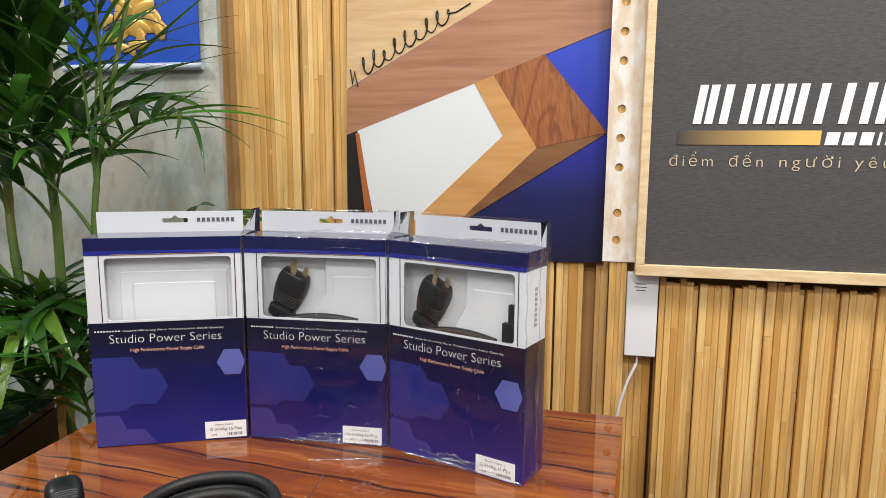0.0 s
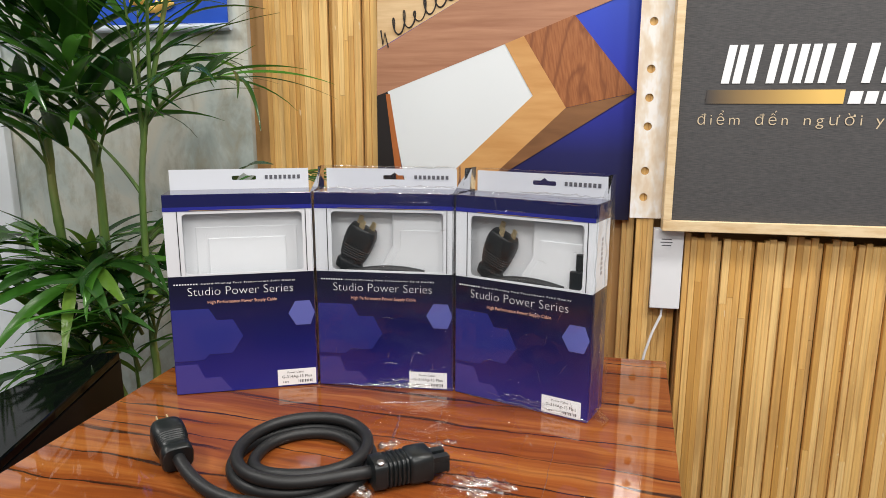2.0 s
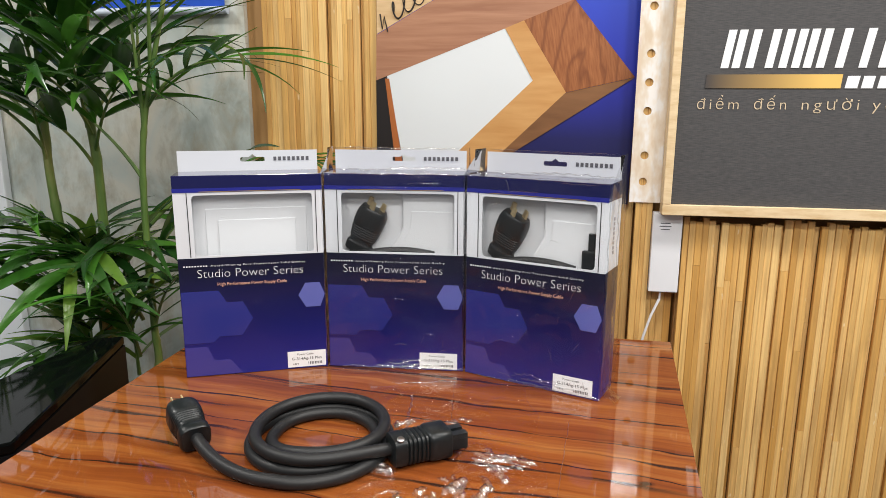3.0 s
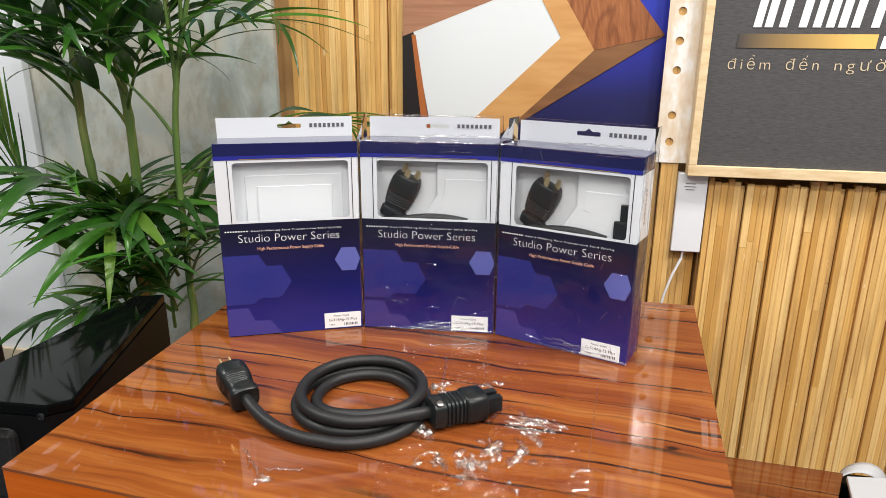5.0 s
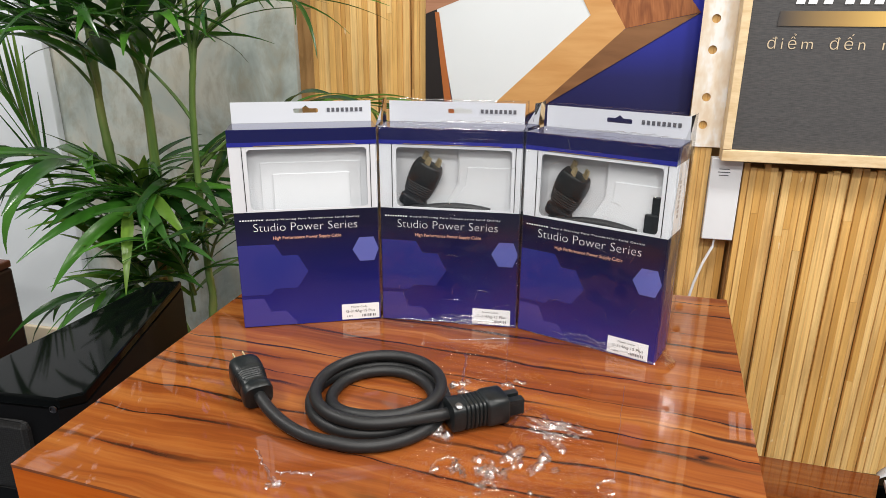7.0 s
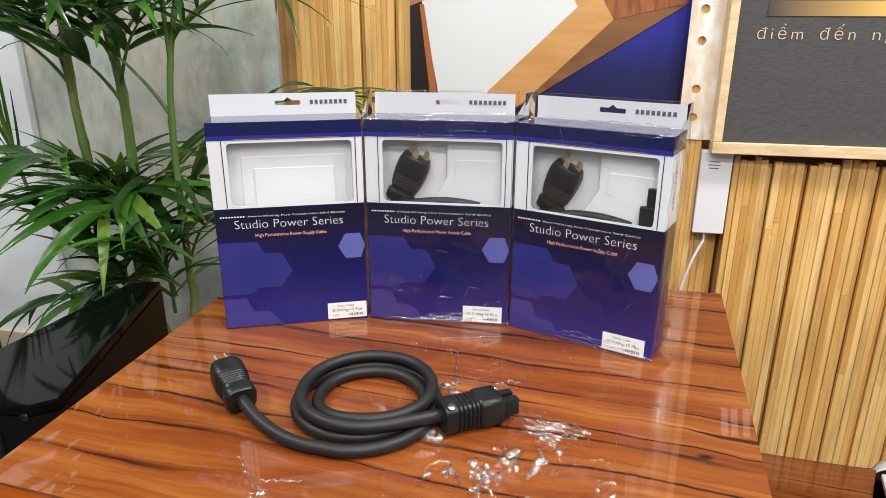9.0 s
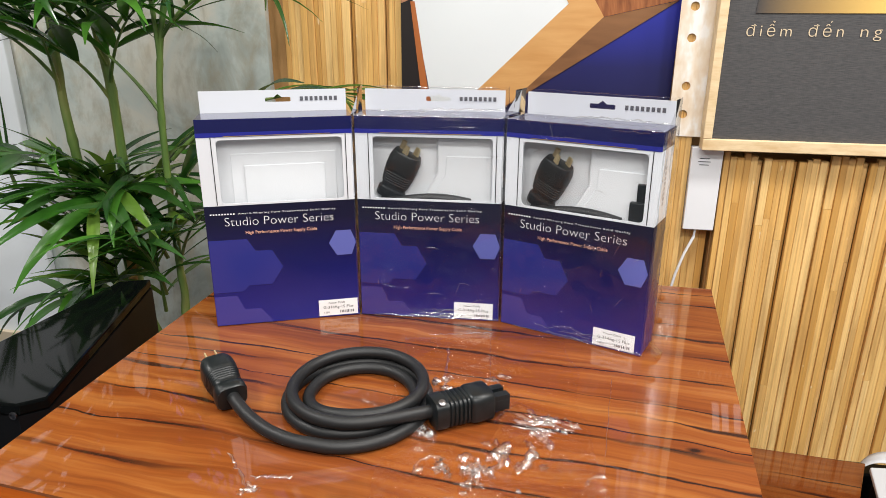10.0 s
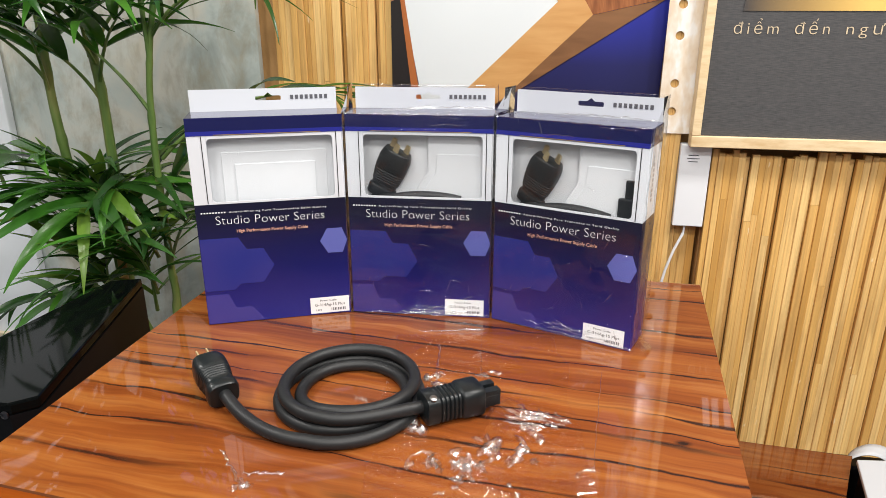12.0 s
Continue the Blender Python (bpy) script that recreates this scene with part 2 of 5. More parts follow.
def mat_front_wood():
    """Plain orange veneer of the cabinet's upright faces, under the same lacquer."""
    m = material("orange_veneer", (0.40, 0.11, 0.014), 0.45, coat=0.5, spec=0.0)
    g = Graph(m)
    p = g.node("ShaderNodeNewGeometry", 0)
    n = g.noise(g.scaled(p, (3.0, 3.0, 60.0)), 1.0, 5.0, 0.6, 0.3)
    g.to("Base Color", g.ramp(n, [(0.30, (0.34, 0.058, 0.004)), (0.55, (0.50, 0.100, 0.006)), (0.75, (0.56, 0.130, 0.010))]))
    return m


FRONT_WOOD = mat_front_wood()
DEEP_ROSEWOOD = mat_rosewood("deep_rosewood", 0.5, 0.02)
ROSEWOOD, BAMBOO, PALE_WOOD, CEMENT = mat_rosewood(), mat_bamboo(), mat_pale_wood(), mat_cement()
WHITE_WALL = mat_plaster("white_plaster", (0.78, 0.82, 0.86))
CEIL_WHITE = mat_plaster("ceiling_white", (0.6, 0.6, 0.59))
# Dark grey for walls out of view, so glossy faces mirror little light.
UNSEEN_DARK_WALL = mat_plaster("grey_plaster", (0.15, 0.15, 0.155))
BACK_WOOD = material("plywood_backing", (0.40, 0.22, 0.08), 0.6)
CANVAS, NAVY = mat_canvas(), mat_carton_navy()
CARD_WHITE = material("white_card", (0.67, 0.69, 0.73), 0.35)
TRAY_WHITE = material("white_tray", (0.73, 0.75, 0.78), 0.4)
BAND_NAVY = material("navy_band", (0.007, 0.009, 0.07), 0.10, coat=0.5)
BAND_BLUE = material("blue_edge", (0.018, 0.022, 0.24), 0.2, coat=0.4)
GOLD_LINE = material("gold_line", (0.62, 0.42, 0.12), 0.3, metal=0.7)
INK_BLACK = material("black_ink", (0.012, 0.012, 0.014), 0.4)
HEX_BLUE = material("hexagon_blue", (0.022, 0.028, 0.20), 0.25, coat=0.3)
HEX_PALE = material("hexagon_pale_blue", (0.11, 0.125, 0.40), 0.25, coat=0.3)
HEX_VIOLET = material("hexagon_violet", (0.044, 0.040, 0.23), 0.25, coat=0.3)
INK_WHITE = material("white_ink", (0.85, 0.85, 0.86), 0.4)
INK_ORANGE = material("orange_ink", (0.85, 0.46, 0.33), 0.4)
STICKER = material("white_sticker", (0.83, 0.83, 0.84), 0.4)
WINDOW_FILM = mat_film("window_film", 0.03, 0.05, 0.03, 8.0)
WRAP_FILM = mat_film("shrink_wrap", 0.72, 0.07, 0.030, 24.0, (1.0, 1.0, 0.5), 0.010)
FOLD_FILM = mat_film("film_fold", 0.1, 0.10, 0.27, 12.0)
BAG_FOLD = mat_film("bag_crease", 0.5, 0.15, 0.25, 90.0)
BAG_FILM = mat_film("clear_bag", 0.6, 0.05, 0.02, 60.0)
PLUG_BLACK = mat_rubber("black_nylon", (0.0052, 0.0072, 0.0082), 0.36)
CABLE_GREY = mat_rubber("cable_sheath", (0.0100, 0.0103, 0.0112), 0.48)
BRASS = material("brass_pin", (0.86, 0.70, 0.40), 0.42, metal=0.85)
STEEL = material("screw_steel", (0.30, 0.30, 0.31), 0.3, metal=1.0)
SCREW_DARK = material("dark_screw", (0.10, 0.10, 0.11), 0.35, metal=1.0)
GLOSS_BLACK = material("gloss_black_lacquer", (0.002, 0.0025, 0.0025), 0.05, spec=0.09)
SATIN_BLACK = material("satin_black", (0.0035, 0.0035, 0.004), 0.42, spec=0.12)
GRILLE = mat_rubber("dark_grille_cloth", (0.010, 0.012, 0.013), 0.6)
grille_graph = Graph(GRILLE)
mesh_cells = grille_graph.node("ShaderNodeTexVoronoi", 0, i0=grille_graph.coords("Object"), Scale=330.0, Randomness=0.35)
grille_graph.to("Base Color", grille_graph.ramp(mesh_cells, [(0.30, (0.016, 0.016, 0.017)), (0.55, (0.002, 0.002, 0.002))]))
DARK_WOOD = mat_print_wood("dark_brown_wood", (0.014, 0.006, 0.004), (0.032, 0.011, 0.007), (0, 4, 60))
LEAF = mat_leaf("leaf_green", (0.030, 0.125, 0.013), (0.095, 0.275, 0.034))
LEAF_DARK = mat_leaf("leaf_dark", (0.015, 0.060, 0.012), (0.045, 0.135, 0.024))
# Lime stands in for light shining through leaves lit from behind.
LEAF_LIT_LIME = mat_leaf("leaf_lit_lime", (0.085, 0.200, 0.022), (0.190, 0.330, 0.050))
STEM = mat_stem()
STEM_DRY = material("dry_cane", (0.36, 0.22, 0.06), 0.5)
P_BEECH = mat_print_wood("print_beech", (0.58, 0.37, 0.18), (0.74, 0.53, 0.30), (-30, 6, 60))
P_WALNUT = mat_print_wood("print_walnut", (0.33, 0.145, 0.08), (0.46, 0.23, 0.135), (-27, 5, 70))
P_OAK = mat_print_wood("print_oak", (0.52, 0.25, 0.075), (0.64, 0.35, 0.13), (-45, 5, 40))
P_CHERRY = mat_print_wood("print_cherry", (0.24, 0.075, 0.022), (0.40, 0.15, 0.05), (60, 8, 45))
cherry = Graph(P_CHERRY)
grain_at = cherry.node("ShaderNodeMapping", i0=cherry.node("ShaderNodeNewGeometry", 0), i1=(0.075, -1.57, -1.135))
grain_at = cherry.node("ShaderNodeMapping", i0=grain_at, i2=(0, radians(32), 0), i3=(30.0, 0.0, 9.0))
arch = cherry.node("ShaderNodeVectorMath", 1, props={"operation": "LENGTH"}, i0=cherry.node("ShaderNodeVectorMath", props={"operation": "ADD"}, i0=grain_at, i1=cherry.noise(cherry.scaled(grain_at, (0.6, 1.0, 1.0)), 1.2, 2.0)))
rings = cherry.ramp(cherry.math("FRACT", cherry.math("MULTIPLY", arch, 1.1)), [(0.0, grey(0.75)), (0.16, grey(0.0)), (0.8, grey(0.0)), (1.0, grey(0.75))])
fine = cherry.noise(cherry.scaled(grain_at, (3.0, 1.0, 0.8)), 3.0, 4.0)
cherry.to("Base Color", cherry.mix(rings, cherry.ramp(fine, [(0.3, (0.25, 0.078, 0.024)), (0.7, (0.40, 0.150, 0.052))]), (0.17, 0.050, 0.016)))
P_SHADE = mat_print_wood("print_dark_oak", (0.17, 0.075, 0.03), (0.24, 0.11, 0.045), (-30, 8, 45))
P_WHITE = material("print_white", (0.73, 0.76, 0.78), 0.4)
P_NEAR_BLACK = material("print_black", (0.018, 0.014, 0.014), 0.4)
P_RED = material("print_red_wood", (0.42, 0.13, 0.035), 0.4)
RED_TOP = mat_print_wood("red_stained_wood", (0.085, 0.022, 0.008), (0.14, 0.036, 0.012), (0, 4, 60))
P_BLUE, GOLD_FADE = mat_print_blue(), mat_gold_fade()
SCROLL_BLUE = material("scroll_blue", (0.010, 0.075, 0.50), 0.5)
GOLD_LEAF = material("gold_relief", (0.70, 0.42, 0.10), 0.35, metal=0.35)
ROD_GREY = material("grey_rod", (0.50, 0.56, 0.64), 0.35)
TAGLINE_INK = material("tagline_ink", (0.62, 0.50, 0.34), 0.5)
PLASTIC_WHITE = material("white_plastic", (0.78, 0.79, 0.82), 0.3)
STRIP_CREAM = material("cream_strip", (0.87, 0.82, 0.76), 0.12, coat=0.8)
strip_graph = Graph(STRIP_CREAM)
strip_noise = strip_graph.noise(strip_graph.scaled(strip_graph.node("ShaderNodeNewGeometry", 0), (30.0, 30.0, 14.0)), 1.0, 3.0, 0.6)
# The near-white patches paint wavy reflections into the cream colour.
strip_graph.to("Base Color", strip_graph.ramp(strip_noise, [(0.36, (0.80, 0.66, 0.50)), (0.5, (0.88, 0.79, 0.67)), (0.6, (0.95, 0.93, 0.90))]))
strip_graph.to("Coat Normal", strip_graph.bump(strip_noise, 0.25, 0.004))
SIDE_INK = material("pale_grey_ink", (0.30, 0.30, 0.33), 0.5)
GREY_INK = material("grey_ink", (0.10, 0.10, 0.115), 0.5)
POT_BLACK = material("dark_pot", (0.02, 0.018, 0.016), 0.5)
SOIL = material("soil", (0.05, 0.03, 0.02), 0.9)
BEIGE = material("beige_trim", (0.62, 0.52, 0.38), 0.5)
PAPER = material("white_paper", (0.40, 0.41, 0.43), 0.6)


# ---- mesh helpers ----
def add_box(bm, x0, y0, z0, x1, y1, z1):
    v = [bm.verts.new(c) for c in ((x0, y0, z0), (x1, y0, z0), (x1, y1, z0), (x0, y1, z0), (x0, y0, z1), (x1, y0, z1), (x1, y1, z1), (x0, y1, z1))]
    for f in ((3, 2, 1, 0), (4, 5, 6, 7), (0, 1, 5, 4), (1, 2, 6, 5), (2, 3, 7, 6), (3, 0, 4, 7)):
        bm.faces.new([v[i] for i in f])


def box(x0, y0, z0, x1, y1, z1, bevel=0.0, segments=2):
    bm = bmesh.new()
    add_box(bm, x0, y0, z0, x1, y1, z1)
    if bevel:
        bmesh.ops.bevel(bm, geom=bm.edges[:], offset=bevel, segments=segments, affect="EDGES", profile=0.5)
    return bm


def prism(points, z0, z1, bevel=0.0):
    """A prism over a plan polygon (x, y), counter-clockwise."""
    bm = bmesh.new()
    low = [bm.verts.new((x, y, z0)) for x, y in points]
    top = [bm.verts.new((x, y, z1)) for x, y in points]
    n = len(points)
    bm.faces.new(low[::-1])
    bm.faces.new(top)
    for i in range(n):
        bm.faces.new((low[i], low[(i + 1) % n], top[(i + 1) % n], top[i]))
    if bevel:
        bmesh.ops.bevel(bm, geom=bm.edges[:], offset=bevel, segments=2, affect="EDGES", profile=0.5)
    return bm


def plate(points, y, depth):
    """A thin upright plate over a polygon (x, z), its face at y and its back at y + depth."""
    bm = bmesh.new()
    front = [bm.verts.new((x, y, z)) for x, z in points]
    back = [bm.verts.new((x, y + depth, z)) for x, z in points]
    n = len(points)
    bm.faces.new(front)
    bm.faces.new(back[::-1])
    for i in range(n):
        bm.faces.new((front[i], back[i], back[(i + 1) % n], front[(i + 1) % n]))
    bmesh.ops.recalc_face_normals(bm, faces=bm.faces[:])
    return bm


def ring_tube(bm, rings, closed_ends=True):
    """Skin a list of rings of points."""
    rows = [[bm.verts.new(p) for p in r] for r in rings]
    n = len(rows[0])
    for a, b in zip(rows, rows[1:]):
        for i in range(n):
            bm.faces.new((a[i], a[(i + 1) % n], b[(i + 1) % n], b[i]))
    if closed_ends:
        bm.faces.new(rows[0][::-1])
        bm.faces.new(rows[-1])


def tube(points, radii, sides=12):
    """A round tube along points."""
    bm = bmesh.new()
    pts = [Vector(p) for p in points]
    up = Vector((0.13, 0.2, 0.97))
    rings = []
    for i, p in enumerate(pts):
        d = (pts[min(i + 1, len(pts) - 1)] - pts[max(i - 1, 0)]).normalized()
        a = d.cross(up)
        if a.length < 0.05:
            a = d.cross(Vector((1, 0, 0)))
        a.normalize()
        b = a.cross(d)
        r = radii[i] if hasattr(radii, "__len__") else radii
        rings.append([p + r * (math.cos(k * math.tau / sides) * a + math.sin(k * math.tau / sides) * b) for k in range(sides)])
    ring_tube(bm, rings)
    bmesh.ops.recalc_face_normals(bm, faces=bm.faces[:])
    return bm


def lathe(profile, sides=24):
    """A solid of revolution about z from (radius, z) pairs."""
    bm = bmesh.new()
    ring_tube(bm, [[(r * math.cos(k * math.tau / sides), r * math.sin(k * math.tau / sides), z) for k in range(sides)] for r, z in profile])
    bmesh.ops.recalc_face_normals(bm, faces=bm.faces[:])
    return bm


def ridge(points, radii, out):
    """A half-round raised line along points, swelling towards out and open underneath."""
    bm = bmesh.new()
    pts, out = [Vector(p) for p in points], Vector(out).normalized()
    rows = []
    for i, p in enumerate(pts):
        d = (pts[min(i + 1, len(pts) - 1)] - pts[max(i - 1, 0)]).normalized()
        a = d.cross(out).normalized()
        rows.append([bm.verts.new(p + radii[i] * (math.sin(q) * a + 0.8 * math.cos(q) * out)) for q in (-1.45, -0.9, -0.3, 0.3, 0.9, 1.45)])
    for a, b in zip(rows, rows[1:]):
        for k in range(5):
            bm.faces.new((a[k], b[k], b[k + 1], a[k + 1]))
    if sum(f.normal.dot(out) for f in bm.faces if not f.normal_update()) < 0:
        bmesh.ops.reverse_faces(bm, faces=bm.faces[:])
    return bm


def to_mesh(name, bm, mat, smooth=False):
    me = bpy.data.meshes.new(name)
    bm.to_mesh(me)
    bm.free()
    if smooth:
        me.polygons.foreach_set("use_smooth", [True] * len(me.polygons))
        me.set_sharp_from_angle(angle=radians(40))
    me.materials.append(mat)
    return me


def part(name, bm, mat, parent, label="", m=None, smooth=False):
    ob = new(name, to_mesh(name, bm, mat, smooth))
    ob.parent = parent
    if m is not None:
        ob.matrix_basis = m
    return tagged(ob, label)


def thing(name, label, category, m=None, group="", kind=""):
    ob = new(name)
    ob.empty_display_size = 0.05
    if m is not None:
        ob.matrix_basis = m
    return tagged(ob, label, category, group, kind)


def solid(name, bm, mat, label="", category="", group="", kind="", m=None, smooth=False):
    ob = new(name, to_mesh(name, bm, mat, smooth))
    if m is not None:
        ob.matrix_basis = m
    return tagged(ob, label, category, group, kind)


def writing(name, body, width, height, mat, parent, m, label="", spacing=1.0, thin=0.0, shear=0.0):
    """Words in the built-in font, lying in local x and y, of the given width and cap height."""
    cu = bpy.data.curves.new(name, "FONT")
    cu.body, cu.size, cu.space_character, cu.shear, cu.offset, cu.resolution_u = body, 1.0, spacing, shear, thin, 3
    ob = bpy.data.objects.new(name, cu)
    scene.collection.objects.link(ob)
    dg = bpy.context.evaluated_depsgraph_get()
    dg.update()
    me = bpy.data.meshes.new_from_object(ob.evaluated_get(dg))
    bpy.data.objects.remove(ob)
    xs = [v.co.x for v in me.vertices]
    x0, x1 = min(xs), max(xs)
    for v in me.vertices:
        v.co.x = (v.co.x - x0) * width / (x1 - x0)
        v.co.y = v.co.y * height / 0.72
    me.materials.clear()
    me.materials.append(mat)
    ob = new(name, me)
    ob.parent, ob.matrix_basis = parent, m
    return tagged(ob, label)


# ---- room ----
X0, X1, Y0, WALL_Y = -2.4, 2.6, -2.8, 1.6
# The floor lies out of view and only shapes reflections.
solid("floor", box(X0 - 0.1, Y0 - 0.1, -0.1, X1 + 0.1, WALL_Y + 0.1, 0.0), mat_floor(), "unseen cool dark grey floor that tones down reflections", "floor", kind="structure")
solid("ceiling", box(X0 - 0.1, Y0 - 0.1, CEILING_Z, X1 + 0.1, WALL_Y + 0.1, CEILING_Z + 0.1), CEIL_WHITE, "plain white ceiling", "ceiling", kind="structure")
solid("wall_north", box(-0.90, WALL_Y, 0, X1 + 0.1, WALL_Y + 0.1, CEILING_Z), BACK_WOOD, "brown plywood wall behind the bamboo slats", "wall", kind="structure")
solid("wall_north_cement", box(X0 - 0.1, WALL_Y - 0.02, 0, -0.90, WALL_Y + 0.1, CEILING_Z), CEMENT, "mottled grey green polished cement wall", "wall", kind="structure")
solid("wall_north_panel", box(X0, WALL_Y - 0.045, 0, -1.62, WALL_Y - 0.02, CEILING_Z, 0.004), WHITE_WALL, "white painted wall panel beside the cement wall", "wall", kind="structure")
# Added walls outside the view, dark to keep reflections and fill low.
solid("wall_west", box(X0 - 0.1, Y0, 0, X0, WALL_Y - 0.02, CEILING_Z), UNSEEN_DARK_WALL, "unseen dark grey wall, kept dark to weaken reflections", "wall", kind="structure")
solid("wall_east", box(X1, Y0, 0, X1 + 0.1, WALL_Y, CEILING_Z), UNSEEN_DARK_WALL, "unseen dark grey wall, kept dark to weaken reflections", "wall", kind="structure")
solid("wall_south", box(X0 - 0.1, Y0 - 0.1, 0, X1 + 0.1, Y0, CEILING_Z), UNSEEN_DARK_WALL, "unseen dark grey wall, kept dark to weaken reflections", "wall", kind="structure")
solid("baseboard", box(X0, WALL_Y - 0.06, 0.0, -1.62, WALL_Y - 0.046, 0.16, 0.003), BEIGE, "beige baseboard", "baseboard", kind="structure")
# Frames added round the unseen lamps.
for lx, ly, watts in LAMPS:
    cl = thing("ceiling_light", "unseen square white ceiling light panel", "ceiling light", pose(lx, ly, CEILING_Z), "ceiling lights")
    part("frame", box(-0.18, -0.18, -0.03, 0.18, 0.18, -0.001, 0.004), PLASTIC_WHITE, cl)

# ---- lacquered wooden cabinet ----
cabinet = thing("wooden_cabinet", "glossy orange rosewood cabinet with dark veins", "cabinet", pose(0, 0, 0))
PLAN = [(-0.714, 0.423), (0.026, 0.36), (0.081, 1.056), (-0.704, 1.072)]
part("top", prism(PLAN, 0.6465, TABLE_Z), ROSEWOOD, cabinet)
INSET = [(-0.7137, 0.4234), (0.0257, 0.3604), (0.0807, 1.0557), (-0.7037, 1.0717)]
part("body", prism(INSET, 0.0, 0.6460), FRONT_WOOD, cabinet)
lower = thing("low_wooden_cabinet", "low deep rosewood cabinet mirroring the bamboo slats", "cabinet", pose(0, 0, 0))
LOW = [(0.085, 0.45), (0.27, 0.43), (0.310, 0.93), (0.362, 1.045), (0.085, 1.062)]
part("top", prism(LOW, 0.33, 0.3615, 0.002), DEEP_ROSEWOOD, lower)
part("body", prism(LOW, 0.0, 0.329), DEEP_ROSEWOOD, lower)

# ---- black loudspeaker ----
speaker = thing("black_loudspeaker", "gloss black tapered loudspeaker cabinet with dark grille", "loudspeaker", pose(0, 0, 0))
SPK = [(-0.925, 0.535), (-0.765, 0.543), (-0.741, 0.565), (-0.842, 0.925), (-0.888, 0.905)]
part("body", prism(SPK, 0.0, 0.632), SATIN_BLACK, speaker)
part("top", prism(SPK, 0.633, 0.648, 0.003), GLOSS_BLACK, speaker, "mirror gloss black top")
part("grille", box(-0.906, 0.5335, 0.505, -0.809, 0.546, 0.612, 0.010), GRILLE, speaker, "dark woven grille cloth")
part("screw", lathe([(0.0048, 0), (0.0048, 0.002), (0.0034, 0.0026), (0.0030, 0.0012)], 16), SCREW_DARK, speaker, "small dark steel screw", pose(-0.770, 0.5422, 0.634, 90, 0, 3), True)

# ---- brown loudspeaker far off ----
brown = thing("brown_loudspeaker", "dark brown wooden loudspeaker box by the white wall", "loudspeaker", pose(0, 0, 0))
part("body", box(-1.80, 0.78, 0.0, -1.385, 1.10, 0.56, 0.006), DARK_WOOD, brown)
part("top", box(-1.80, 0.78, 0.561, -1.385, 1.10, 0.578, 0.004), RED_TOP, brown, "reddish wooden top")

# ---- white box and paper roll on the low cabinet side ----
wb = thing("black_case", "black case with a white lid beside the low cabinet", "case", pose(0, 0, 0))
part("body", prism([(0.326, 0.79), (0.70, 0.71), (0.74, 1.04), (0.352, 0.99)], 0.0, 0.375), SATIN_BLACK, wb)
part("lid", prism([(0.302, 0.78), (0.71, 0.70), (0.75, 1.05), (0.348, 1.0)], 0.3765, 0.385, 0.002), PAPER, wb, "flat white lid")


def paper_curl():
    """A sheet bent into a low arch."""
    bm = bmesh.new()
    rows = []
    for i in range(17):
        a = math.pi * i / 16
        rows.append([bm.verts.new((0.392 - 0.038 * math.cos(a) + 0.02 * s, 1.050 + 0.035 * s, 0.3335 + 0.028 * math.sin(a) ** 1.3)) for s in (0, 0.33, 0.66, 1.0)])
    for a, b in zip(rows, rows[1:]):
        for k in range(3):
            bm.faces.new((a[k], a[k + 1], b[k + 1], b[k]))
    return bm


stand = solid("dark_stand", box(0.345, 1.056, 0.0, 0.75, 1.092, 0.332, 0.003), SATIN_BLACK, "black stand behind the white lidded case", "stand")
curl = solid("paper_sheet", paper_curl(), PAPER, "curled white printed paper sheet", "paper", smooth=True)
curl.modifiers.new("thickness", "SOLIDIFY").thickness = 0.0012

# ---- framed dark sign board ----
board = thing("sign_board", "dark grey canvas sign board in a pale wooden frame", "sign", pose(0, 0, 0))
BX0, BX1, BZ0, BZ1 = 0.115, 1.35, 0.797, 1.75
part("canvas", box(BX0 + 0.015, 1.496, BZ0 + 0.02, BX1 - 0.015, 1.515, BZ1 - 0.02), CANVAS, board)
part("frame_rail", box(BX0, 1.486, BZ0, BX1, 1.525, BZ0 + 0.024, 0.0015), PALE_WOOD, board)
part("frame_rail", box(BX0, 1.486, BZ1 - 0.024, BX1, 1.525, BZ1, 0.0015), PALE_WOOD, board)
part("frame_stile", box(BX0, 1.486, BZ0 + 0.0245, BX0 + 0.018, 1.525, BZ1 - 0.0245, 0.0015), PALE_WOOD, board)
part("frame_stile", box(BX1 - 0.018, 1.486, BZ0 + 0.0245, BX1, 1.525, BZ1 - 0.0245, 0.0015), PALE_WOOD, board)


def slanted(x0, x1, z0, z1, lean, y=1.4945):
    return plate([(x0, z0), (x1, z0), (x1 + lean, z1), (x0 + lean, z1)], y, 0.0012)


# brand marks as plain slanted blocks
for a, b in ((0.214, 0.252), (0.264, 0.318), (0.329, 0.345), (0.354, 0.393), (0.402, 0.455), (0.484, 0.537), (0.549, 0.600)):
    if b - a < 0.02:
        part("logo_block", slanted(a, b, 1.115, 1.193, 0.012), INK_WHITE, board)
    else:
        part("logo_block", slanted(a, a + 0.016, 1.115, 1.193, 0.012), INK_WHITE, board)
        part("logo_block", slanted(b - 0.016, b, 1.115, 1.193, 0.012), INK_WHITE, board)
part("gold_bar", slanted(0.186, 0.455, 1.0735, 1.102, 0.002), GOLD_FADE, board)
for a, b in ((0.463, 0.487), (0.494, 0.516), (0.525, 0.547), (0.556, 0.561), (0.570, 0.594)):
    part("logo_block", slanted(a, b, 1.0735, 1.0985, 0.004), INK_WHITE, board)
